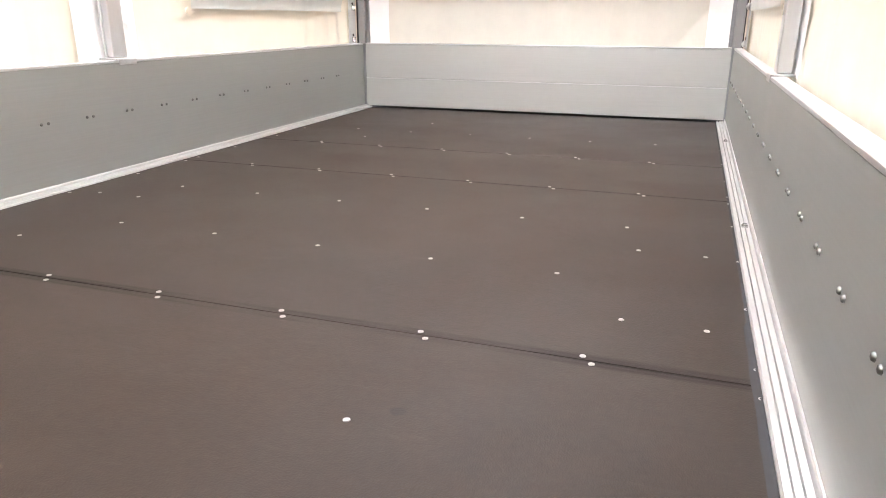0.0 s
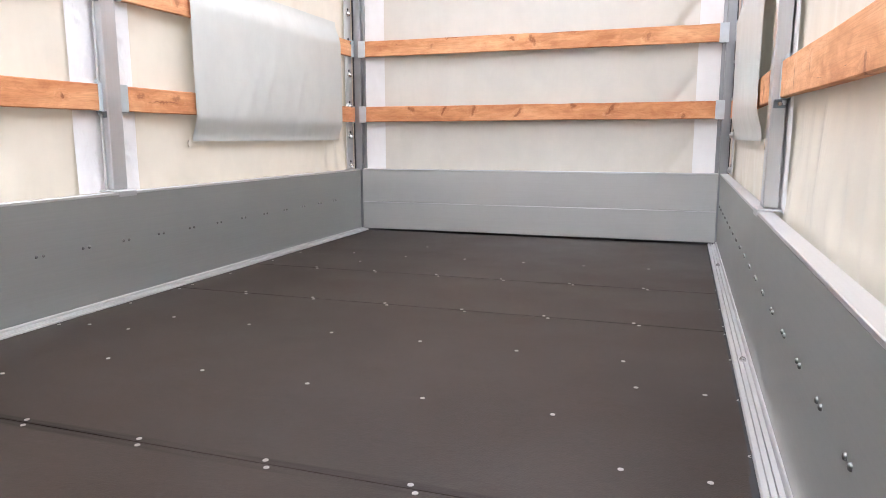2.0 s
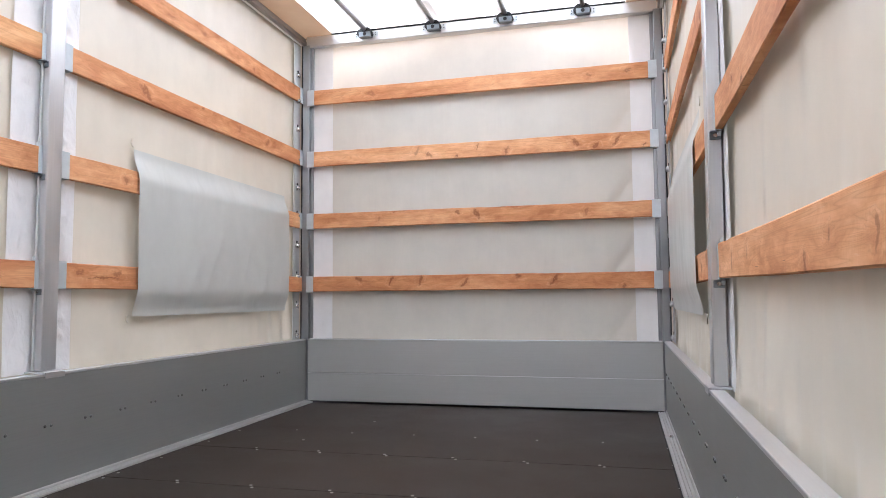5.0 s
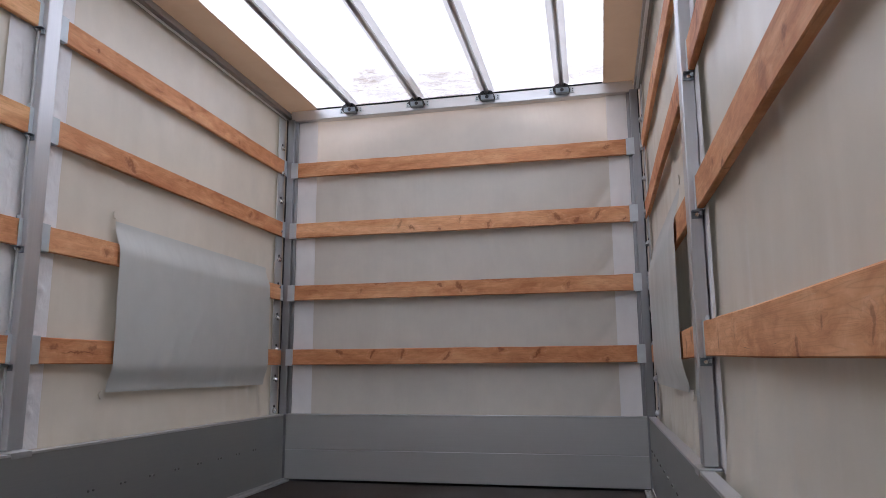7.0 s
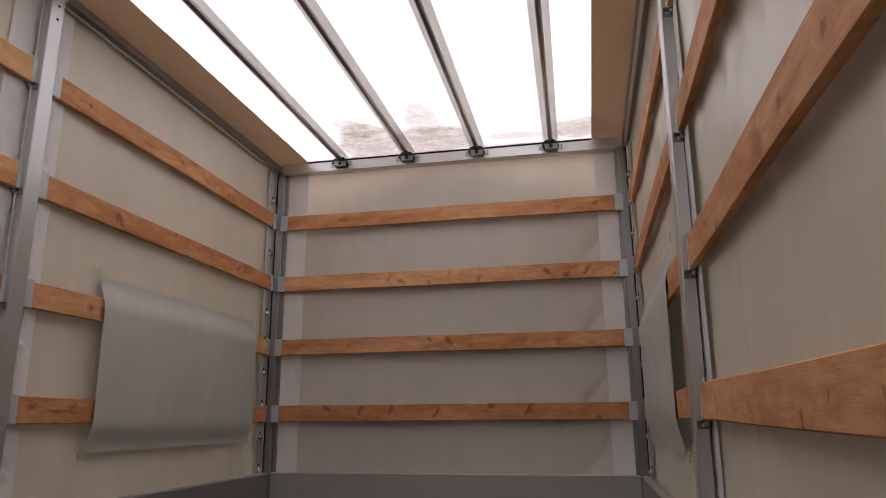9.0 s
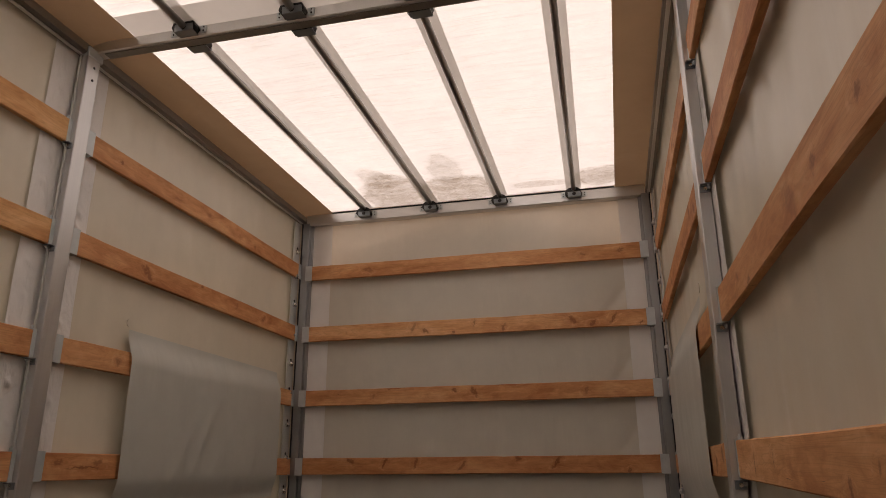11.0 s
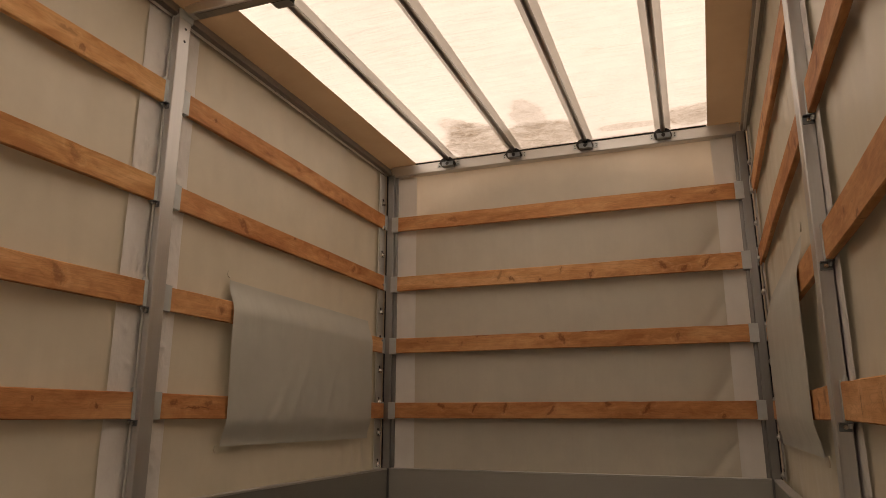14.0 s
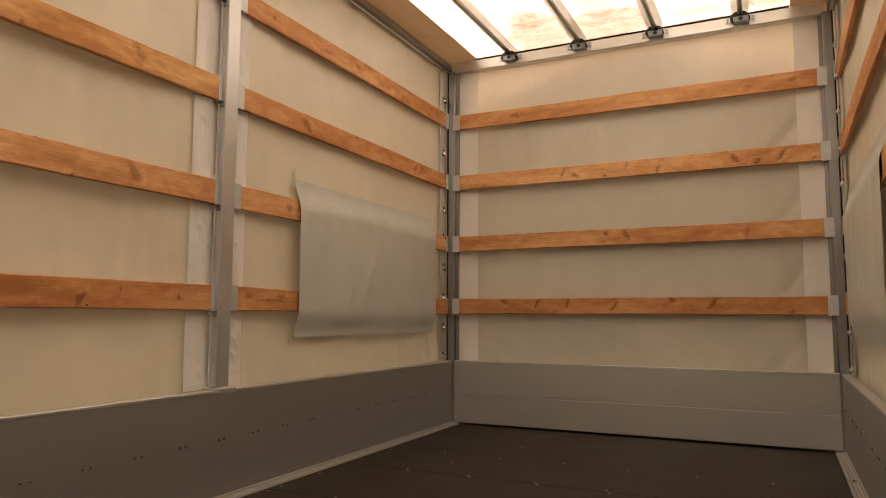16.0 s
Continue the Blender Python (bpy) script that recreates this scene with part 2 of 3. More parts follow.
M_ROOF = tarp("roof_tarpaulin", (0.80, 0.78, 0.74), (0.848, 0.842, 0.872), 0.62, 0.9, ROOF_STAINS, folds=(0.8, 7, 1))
M_MARGIN = tarp("roof_margin", (0.44, 0.345, 0.25), (0.43, 0.27, 0.155), 0.22, 0.2)
M_POCKET = tarp("roof_pocket", (0.78, 0.76, 0.73), (0.78, 0.75, 0.71), 0.5, 0.15)
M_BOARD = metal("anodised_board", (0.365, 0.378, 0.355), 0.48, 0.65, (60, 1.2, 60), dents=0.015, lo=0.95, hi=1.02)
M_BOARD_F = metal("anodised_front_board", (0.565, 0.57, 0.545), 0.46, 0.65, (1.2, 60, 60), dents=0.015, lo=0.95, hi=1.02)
M_EDGE = metal("bright_profile", (0.69, 0.69, 0.68), 0.38, 0.75, (60, 1, 60), lo=0.93, hi=1.02)
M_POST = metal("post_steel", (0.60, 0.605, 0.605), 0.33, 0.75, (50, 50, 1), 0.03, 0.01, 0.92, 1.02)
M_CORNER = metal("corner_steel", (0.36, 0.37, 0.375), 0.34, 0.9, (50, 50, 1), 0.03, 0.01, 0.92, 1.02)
M_ZINC = metal("zinc_plate", (0.60, 0.655, 0.67), 0.45, 0.3, (8, 8, 8), 0.05, 0.02)
M_CLIP = metal("dark_zinc_clip", (0.27, 0.305, 0.325), 0.40, 0.75, (8, 8, 8), 0.05, 0.02)
M_RAIL = metal("dull_rail", (0.29, 0.275, 0.25), 0.45, 0.8, (50, 1, 50))
M_FLANGE = metal("pale_flange", (0.62, 0.63, 0.63), 0.5, 0.5, (50, 50, 1), 0.03, 0.01)
M_RIVET = metal("dull_rivet", (0.19, 0.19, 0.18), 0.30, 0.9, (8, 8, 8), 0.03, 0.0)
M_POLE = metal("roof_pole_alloy", (0.42, 0.41, 0.39), 0.36, 0.85, (50, 1, 50))
M_BOLT = metal("bright_bolt", (0.85, 0.85, 0.84), 0.22, 1.0, (8, 8, 8))
M_SCREW = metal("worn_screw", (0.50, 0.495, 0.48), 0.42, 0.9, (8, 8, 8), 0.05, 0.02)
M_BLACK = plain("black_plastic", (0.012, 0.012, 0.013), 0.45)
M_DARK = plain("dark_gap", (0.02, 0.02, 0.022), 0.7)
M_PLY = film_plywood("film_faced_plywood", [(s, 0.025 if i == 0 else 0.011) for i, s in enumerate(SEAMS)])
M_GROUND = plain("yard_asphalt", (0.06, 0.06, 0.06), 0.9)
M_CAB = plain("cab_paint", (0.10, 0.10, 0.10), 0.5)


# ---- mesh helpers ----
def slab(bm, a, b, bevel=0.0, segments=1):
    """A box from corner a to corner b, with softened edges."""
    r = bmesh.ops.create_cube(bm, size=1)
    for vert in r["verts"]:
        vert.co = Vector([(a[i] + b[i]) / 2 + vert.co[i] * (b[i] - a[i]) for i in range(3)])
    if bevel:
        edges = list({e for vert in r["verts"] for e in vert.link_edges})
        bmesh.ops.bevel(bm, geom=edges, offset=bevel, segments=segments, affect="EDGES", profile=0.5)
    return bm


def rod(bm, p, q, radius, sides=16, cap=True, radius2=None):
    p, q = Vector(p), Vector(q)
    turn = (q - p).to_track_quat("Z", "Y").to_matrix().to_4x4()
    bmesh.ops.create_cone(bm, cap_ends=cap, segments=sides, radius1=radius, radius2=radius if radius2 is None else radius2,
                          depth=(q - p).length, matrix=Matrix.Translation((p + q) / 2) @ turn)
    return bm


def sweep(bm, outline, axis, start, end):
    """Extrudes a closed outline (pairs in the plane across axis) from start to end along axis."""
    rings = []
    for s in (start, end):
        ring = []
        for u, w in outline:
            co = {"x": (s, u, w), "y": (u, s, w), "z": (u, w, s)}[axis]
            ring.append(bm.verts.new(co))
        rings.append(ring)
    n = len(outline)
    for i in range(n):
        j = (i + 1) % n
        bm.faces.new((rings[0][i], rings[0][j], rings[1][j], rings[1][i]))
    bm.faces.new(rings[0])
    bm.faces.new(rings[1][::-1])
    bmesh.ops.recalc_face_normals(bm, faces=bm.faces)
    return bm


def sheet(bm, nu, nv, place, thick=None):
    """A grid of nu by nv cells; place(u, v) gives a point for u and v from 0 to 1. thick: a vector that gives it a back."""
    def grid(off):
        return [[bm.verts.new(Vector(place(i / nu, j / nv)) + off) for j in range(nv + 1)] for i in range(nu + 1)]
    g = grid(Vector((0, 0, 0)))
    for i in range(nu):
        for j in range(nv):
            bm.faces.new((g[i][j], g[i + 1][j], g[i + 1][j + 1], g[i][j + 1]))
    return bm


def mesh_of(name, bm, material, smooth=False):
    me = bpy.data.meshes.new(name)
    bm.to_mesh(me)
    bm.free()
    me.materials.append(material)
    if smooth:
        me.polygons.foreach_set("use_smooth", [True] * len(me.polygons))
    return me


def part(name, bm, material, parent, label="", smooth=False):
    ob = new(name, mesh_of(name, bm, material, smooth))
    ob.parent = parent
    if label:
        tagged(ob, label)
    return ob


def piece(name, me, parent, where):
    """An object of its own on shared mesh data, under parent."""
    ob = new(name, me)
    ob.parent = parent
    ob.matrix_basis = where
    return ob


def thing(name, label, category, group="", kind=""):
    return tagged(new(name), label, category, group, kind)


def wob(x, y, z, size, amount):
    return noise.noise(Vector((x / size, y / size, z / size))) * amount


# ---- dimensions of the load space ----
W, REAR, H_BOARD = 2.20, -6.10, 0.40
BOARDS_FROM = -4.36
ROOF = 2.415
POST_L, POST_R = -2.071, -2.069
LEVELS = (0.704, 1.113, 1.521, 1.930)
SIDE_LEVELS = (0.704, 1.116, 1.530, 1.945)
BOARD_H = 0.096
IN_L, IN_R = -0.035, W + 0.034

# ---- ground outside and the cab that stands before the front wall ----
bm = bmesh.new()
sheet(bm, 24, 24, lambda u, v: ((u - 0.5) * 900, (v - 0.5) * 900, -1.02))
ground = tagged(new("ground", mesh_of("ground", bm, M_GROUND)), "dark grey asphalt yard under the vehicle", "ground", kind="structure")

cab = thing("cab", "dark truck cab with an arched roof, outside the front wall", "truck cab")
arch = [(0.03, -0.5), (W - 0.03, -0.5), (W - 0.03, 1.6)]
for k in range(13):
    a = k / 12
    arch.append((W - 0.10 - a * (W - 0.20), 1.77 + 0.53 * math.sin(math.pi * (0.08 + 0.84 * a)) ** 0.55))
arch.append((0.03, 1.6))
bm = bmesh.new()
sweep(bm, arch, "y", 0.115, 1.7)
part("shell", bm, M_CAB, cab)
# unseen bar, added to keep daylight from leaking in under the front board
bm = bmesh.new()
slab(bm, (-0.12, 0.064, -0.16), (W + 0.12, 0.110, 0.36), 0.004)
tagged(new("leak_bar", mesh_of("leak_bar", bm, M_CAB)), "unseen dark bar added behind the front board against light leaks", "cross member", kind="structure")

# ---- floor: plywood panels on a dark bed, with countersunk screws ----
floor = tagged(new("floor"), "dark brown film-faced plywood floor in four panels", "floor", kind="structure")
bm = bmesh.new()
slab(bm, (-0.04, REAR, -0.09), (W + 0.04, 0.06, -0.024))
part("bed", bm, M_DARK, floor)
edges_y = (REAR, *SEAMS, 0.004)
for k in range(4):
    bm = bmesh.new()
    slab(bm, (0.004, edges_y[k] + 0.0010, -0.024), (W - 0.004, edges_y[k + 1] - 0.0010, 0.0), 0.0008)
    part("floor_panel", bm, M_PLY, floor)

# ---- aluminium drop sides ----
def rivet_mesh():
    bm = bmesh.new()
    prof = ((0.0056, 0.0), (0.0054, 0.0021), (0.0038, 0.0040), (0.0, 0.0049))
    rings = [[bm.verts.new((r * math.cos(a * math.pi / 5), r * math.sin(a * math.pi / 5), h)) for a in range(10)] for r, h in prof[:3]]
    top = bm.verts.new((0, 0, prof[3][1]))
    for lo, hi in zip(rings, rings[1:]):
        for i in range(10):
            bm.faces.new((lo[i], lo[(i + 1) % 10], hi[(i + 1) % 10], hi[i]))
    for i in range(10):
        bm.faces.new((rings[2][i], rings[2][(i + 1) % 10], top))
    return mesh_of("rivet", bm, M_RIVET, True)


RIVET = rivet_mesh()


def drop_side(name, face, out, label):
    """A side board whose inner face lies at x = face; out is the way outwards."""
    ob = thing(name, label, "side board", "aluminium boards round the load floor")
    prof = [(0, 0.012), (0, 0.393), (0.037, 0.393), (0.037, 0.012)]
    bm = bmesh.new()
    sweep(bm, [(face + out * u, w) for u, w in prof], "y", REAR, -0.012)
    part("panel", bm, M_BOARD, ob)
    bm = bmesh.new()
    slab(bm, (min(face - out * 0.001, face + out * 0.038), REAR, H_BOARD - 0.007), (max(face - out * 0.001, face + out * 0.038), -0.012, H_BOARD + 0.003), 0.0015)
    part("top_cap", bm, M_EDGE, ob, "bright aluminium cap strip")
    return ob


side_left = drop_side("drop_side", 0.0, -1, "silver anodised aluminium drop side with paired rivets")
side_left.matrix_basis = pose(0, 0, 0, 0, 0, 0.64)
side_right = drop_side("drop_side", W, 1, "silver anodised aluminium drop side with paired rivets")
for k in range(21):
    y = -0.388 - 0.1905 * k
    for dy in (-0.014, 0.014):
        piece("rivet", RIVET, side_left, pose(0, y + dy, 0.214 + 0.0006 * (20 - k) , 0, 90, 0))
for k in range(22):
    y = -3.685 + 0.1865 * k
    if y < -0.1:
        for dy in (-0.014, 0.014):
            piece("rivet", RIVET, side_right, pose(W, y + dy, 0.231, 0, -90, 0))

front_board = thing("front_board", "silver aluminium front board of two stacked extrusions", "front board", "aluminium boards round the load floor")
bm = bmesh.new()
slab(bm, (0.010, 0.0, 0.012), (W - 0.004, 0.032, 0.1865), 0.002)
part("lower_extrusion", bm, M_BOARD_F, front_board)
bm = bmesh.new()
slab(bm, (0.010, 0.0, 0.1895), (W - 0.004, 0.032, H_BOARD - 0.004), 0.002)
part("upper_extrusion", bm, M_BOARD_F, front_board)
bm = bmesh.new()
slab(bm, (0.010, -0.003, H_BOARD - 0.004), (W - 0.004, 0.035, H_BOARD + 0.003), 0.0015)
part("top_cap", bm, M_EDGE, front_board, "bright rounded top edge")
bm = bmesh.new()
slab(bm, (0.010, -0.0015, 0.1845), (W - 0.004, 0.01, 0.1885), 0.0008)
part("joint_bead", bm, M_EDGE, front_board, "thin bright joint line")


def floor_profile(name, inner, out, wide, material):
    """The ridged edge profile between floor and side board; it starts at x = inner and rises outwards."""
    ob = thing(name, "bright ridged aluminium edge profile along the floor", "edge profile", "edge profiles of the floor")
    pts = [(0, 0.001), (0.0, 0.006), (0.002, 0.009)]
    for k in range(3):
        u = 0.002 + k * 0.0128
        pts += [(u, 0.011), (u + 0.0095, 0.011), (u + 0.0100, 0.003), (u + 0.0124, 0.003)]
    pts += [(0.0408, 0.017), (0.0425, 0.020), (0.0455, 0.020), (0.0455, 0.001)]
    bm = bmesh.new()
    sweep(bm, [(inner + out * u * wide, w) for u, w in pts], "y", REAR, -0.015)
    part("extrusion", bm, material, ob)
    return ob


# left profile: its duller light at a grazing angle is put into a greyer metal
prof_left = floor_profile("floor_profile", 0.052, -1, 0.88, M_BOARD_F)
prof_left.matrix_basis = pose(0, 0, 0, 0, 0, 0.68)
prof_right = floor_profile("floor_profile", W - 0.046, 1, 1.0, M_EDGE)
bm = bmesh.new()
rod(bm, (0, 0, 0), (0, 0, 0.007), 0.0095, 6)
rod(bm, (0, 0, 0.007), (0, 0, 0.011), 0.006, 12)
BOLT = mesh_of("bolt", bm, M_BOLT)
# dark strip along the profile's inner edge, wider towards the rear
bm = bmesh.new()
def sealant_place(u, v):
    y = REAR + 0.02 + v * (-0.05 - REAR)
    wide = (0.013 if y < -2.9 else 0.006) + wob(y, 0, 1, 0.09, 0.003)
    return (W - 0.0465 - wide * (1 - u), y, 0.0006 + 0.0012 * u)
sheet(bm, 2, 200, sealant_place)
part("dark_strip", bm, M_DARK, prof_right, "dark strip along the floor's edge profile", True)
for y in (-0.76, -2.23, -3.70):
    piece("bolt", BOLT, prof_right, pose(W - 0.022, y, 0.012))

# ---- tarpaulin walls ----
def wall_sheet(side):
    """A side wall of tarpaulin with soft folds; side is -1 for the left wall, 1 for the right."""
    base = -0.066 if side < 0 else W + 0.064
    def place(u, v):
        y, z = REAR + u * (0.07 - REAR), 0.30 + v * (2.45 - 0.30)
        sag = 0.010 * math.sin(math.pi * v * 1.1) * (0.4 + 0.6 * math.sin(6.0 * y + side))
        fold = wob(y * 2.6, z * 0.35, side * 3, 0.30, 0.009) + wob(y * 2.0, z * 0.5, side * 7, 0.11, 0.004)
        near_bottom = max(0.0, 1 - (z - 0.38) / 0.35) * wob(y * 3.0, side, z, 0.22, 0.010 if side < 0 else 0.018)
        for cy, cz, lean, amount in ((-1.80, 2.15, -0.45, 0.008), (-1.45, 2.05, -0.5, 0.007), (-1.15, 1.75, -0.5, 0.006), (-2.6, 2.1, 0.4, 0.006)):
            d = (y - cy) - lean * (z - cz)
            if abs(z - cz) < 0.25:
                fold += amount * math.exp(-(d / 0.03) ** 2) * math.cos(math.pi * (z - cz) / 0.5)
        if side < 0 and y > -0.62:
            fold += 0.015 * math.sin(46.0 * (y + 0.16 * z)) * min(1.0, (y + 0.62) / 0.3) * max(0.0, 1 - abs(z - 0.52) / 0.22)
        slack = 0.0
        for a, b, most in ((REAR, POST_L, 0.016 if side < 0 else 0.008), (POST_L, 0.0, 0.006 if side < 0 else 0.010)):
            edge = min(y - a, b - y) - 0.15
            if edge > 0:
                slack = most * min(1.0, edge / 0.22) ** 1.5 * (0.5 - 0.5 * math.cos(math.pi * min(1.0, max(0.0, (z - 0.42) / 0.5)))) * min(1.0, max(0.0, (2.36 - z) / 0.15))
        fold += slack / 0.8
        return (base + side * (abs(sag) * 0.5 + fold * 0.8 + near_bottom + 0.004), y, z)
    bm = bmesh.new()
    sheet(bm, 260, 60, place)
    return bm


def strip_sheet(side, yc, half):
    """A white strip welded to the wall behind a post, dimpled by the weld where it was pressed on."""
    base = -0.058 if side < 0 else W + 0.056
    rng = random.Random(int(yc * 1000) + side)
    dents = [(yc + rng.choice((-0.095, -0.080, -0.065, 0.085, 0.10)), 0.47 + 0.062 * k + rng.uniform(-0.02, 0.02), rng.uniform(0.004, 0.009)) for k in range(29 if side < 0 else 0)]
    def place(u, v):
        y, z = yc - half + 2 * half * u, 0.40 + v * (2.38 - 0.40)
        edge = 1 - abs(2 * u - 1)
        out = 0.004 + wob(y, z, 2, 0.075, 0.006 if side < 0 else 0.001) * edge + wob(y, z, 5, 0.25, 0.004 if side < 0 else 0.001)
        for dy, dz, deep in dents:
            if abs(z - dz) < 0.05:
                out -= deep * math.exp(-((y - dy) / 0.016) ** 2 - ((z - dz + 0.5 * (y - dy)) / 0.014) ** 2)
        return (base + side * out, y, z)
    bm = bmesh.new()
    sheet(bm, 36, 260, place)
    return bm


def patch_point(side, y, z):
    """A point of the loose grey sheet that hangs over the two lower boards and is welded to the wall along its rim."""
    s, top = z - 0.590, 1.300 - z
    rise = min(1.0, max(0.0, s) / 0.12)
    cover = (0.25 + 0.75 * (0.5 - 0.5 * math.cos(math.pi * rise))) * (0.5 - 0.5 * math.cos(math.pi * min(1.0, max(0.0, top) / 0.14)))
    depth = 0.056 - 0.036 * cover if side < 0 else 0.054 - 0.027 * cover
    depth += wob(y * 3.2, z * 0.9, side * 11, 0.35, 0.0035) * cover
    for yc, zc, lean, long, high in ((-1.18, 0.80, 0.55, 0.26, 0.006), (-1.02, 0.86, 0.50, 0.30, 0.007), (-0.88, 0.78, 0.45, 0.22, 0.005), (-0.72, 0.84, 0.40, 0.26, 0.006), (-1.32, 0.74, 0.5, 0.18, 0.004), (-0.52, 0.76, 0.35, 0.2, 0.005)):
        if abs(z - zc) < long:
            d = (y - yc) - lean * (z - zc)
            depth -= high * math.exp(-(d / 0.035) ** 2) * math.cos(0.5 * math.pi * (z - zc) / long) ** 2
    return ((-depth) if side < 0 else (W + depth), y, z)


def patch_sheet(side):
    bm = bmesh.new()
    sheet(bm, 120, 70, lambda u, v: patch_point(side, -1.598 + 1.385 * u, 0.590 + v * (0.720 - 0.01 * u)))
    return bm


def patch_hem(side):
    """The welded double edge along the foot of the sheet."""
    def place(u, v):
        x, y, z = patch_point(side, -1.597 + 1.383 * u, 0.588 + 0.026 * v)
        return (x - side * 0.0022, y, z)
    bm = bmesh.new()
    sheet(bm, 120, 3, place)
    return bm


for side, nm, py in ((-1, "wall_left", POST_L), (1, "wall_right", POST_R)):
    wall = tagged(new(nm, mesh_of(nm, wall_sheet(side), M_WALL, True)), "pale beige translucent tarpaulin side wall with soft folds", "tarpaulin wall", kind="structure")
    part("reinforcement_strip", strip_sheet(side, py if side < 0 else py + 0.034, 0.150), M_STRIP, wall, "crinkled white welded strip", True)
    part("reinforcement_strip", strip_sheet(side, -4.15, 0.15), M_STRIP, wall, "crinkled white welded strip", True)
    part("loose_patch", patch_sheet(side), M_PATCH, wall, "smooth grey tarpaulin sheet over the lower boards", True)
    part("hem", patch_hem(side), M_PATCH, wall, "welded lower hem of the grey sheet", True)
    bm = bmesh.new()
    base = -0.058 if side < 0 else W + 0.056
    for yy, zz in ((-1.602, 0.578), (-1.597, 1.338)):
        rod(bm, (base - 0.002, yy, zz), (base + 0.002, yy, zz), 0.018, 18)
    part("weld_spot", bm, M_WALL, wall)


def front_place(u, v):
    x, z = -0.10 + u * (W + 0.20), 0.33 + v * (2.45 - 0.33)
    fold = wob(x * 2.2, z * 0.5, 4, 0.34, 0.012) + wob(x, z, 9, 0.12, 0.003)
    pull = 0.0
    for xc, zc, ln in ((1.95, 0.47, 0.35), (1.98, 0.86, 0.30), (2.0, 1.28, 0.3), (2.0, 1.70, 0.26)):
        d = (x - xc) + (z - zc) * -0.75
        if abs(z - zc) < ln:
            pull += 0.012 * math.exp(-(d / 0.035) ** 2) * math.cos(0.5 * math.pi * (z - zc) / ln)
    return (x, 0.056 + fold * 0.7 + pull, z)


bm = bmesh.new()
sheet(bm, 110, 100, front_place)
wall_front = tagged(new("wall_front", mesh_of("wall_front", bm, M_FRONT, True)), "grey translucent tarpaulin front wall shaded by the cab outside", "tarpaulin wall", kind="structure")
for x0, x1 in ((0.022, 0.160), (2.050, 2.180)):
    bm = bmesh.new()
    sheet(bm, 8, 100, lambda u, v: (x0 + (x1 - x0) * u, 0.043 + wob(u, v * 4, x0, 0.3, 0.004), 0.40 + v * 1.93))
    part("reinforcement_strip", bm, M_STRIP_F, wall_front, "white welded strip", True)

# unseen rear wall, added to cut the fill light from behind
bm = bmesh.new()
sheet(bm, 40, 40, lambda u, v: (-0.06 + u * (W + 0.12), REAR + wob(u * 3, v, 5, 0.4, 0.008), -0.02 + v * 2.42))
tagged(new("wall_rear", mesh_of("wall_rear", bm, M_REAR, True)), "unseen grey wall added at the rear to hold back light", "tarpaulin wall", kind="structure")

# ---- roof ----
def roof_place(u, v):
    x, y = -0.11 + u * (W + 0.22), REAR - 0.02 + v * (0.10 - REAR)
    return (x, y, ROOF + 0.012 + wob(x * 0.8, y * 4.5, 1, 0.30, 0.004) + wob(x, y, 3, 0.4, 0.004))


bm = bmesh.new()
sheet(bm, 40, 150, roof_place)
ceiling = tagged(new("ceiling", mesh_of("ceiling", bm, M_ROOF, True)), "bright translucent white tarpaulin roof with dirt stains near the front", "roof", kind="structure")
for a, b in ((-0.068, 0.161), (2.040, W + 0.068)):
    bm = bmesh.new()
    def margin_place(u, v):
        outer = u if a > 1 else 1 - u
        dip = 0.020 * max(0.0, (outer - 0.5) / 0.5) ** 1.5
        return (a + (b - a) * u, REAR + v * (0.06 - REAR), ROOF - 0.006 - dip + wob(u * 0.3, v * 12, a, 0.5, 0.003))
    sheet(bm, 16, 120, margin_place)
    part("roof_margin", bm, M_MARGIN, ceiling, "tan double-layered edge of the roof", True)

POLES = (0.409, 0.864, 1.322, 1.788)
POLES_MID = (0.409, 0.866, 1.338, 1.830)
def pole_x(k, y):
    """The poles lie slightly askew between the beams."""
    return POLES[k] + (POLES_MID[k] - POLES[k]) * y / -2.04


for k in range(4):
    bm = bmesh.new()
    sheet(bm, 2, 60, lambda u, v: (pole_x(k, REAR * (1 - v)) - 0.046 + 0.092 * u, REAR + v * (0.02 - REAR), ROOF - 0.002))
    part("pole_pocket", bm, M_POCKET, ceiling, "pale tarpaulin strip welded along a roof pole", True)
for y0, y1 in ((-2.20, -1.965),):
    bm = bmesh.new()
    sheet(bm, 30, 2, lambda u, v: (0.162 + 1.877 * u, y0 + (y1 - y0) * v, ROOF - 0.0045))
    part("beam_pocket", bm, M_POCKET, ceiling, "pale tarpaulin strip welded over a cross beam", True)

for k in range(4):
    pole = thing("roof_pole", "round aluminium pole lengthwise beneath the translucent roof", "roof pole", "poles under the roof")
    for y0, y1 in ((-2.01, -0.02), (REAR + 0.02, -2.075)):
        bm = bmesh.new()
        rod(bm, (pole_x(k, y0), y0, 2.392), (pole_x(k, y1), y1, 2.392), 0.0145, 20)
        part("tube", bm, M_POLE, pole, smooth=True)


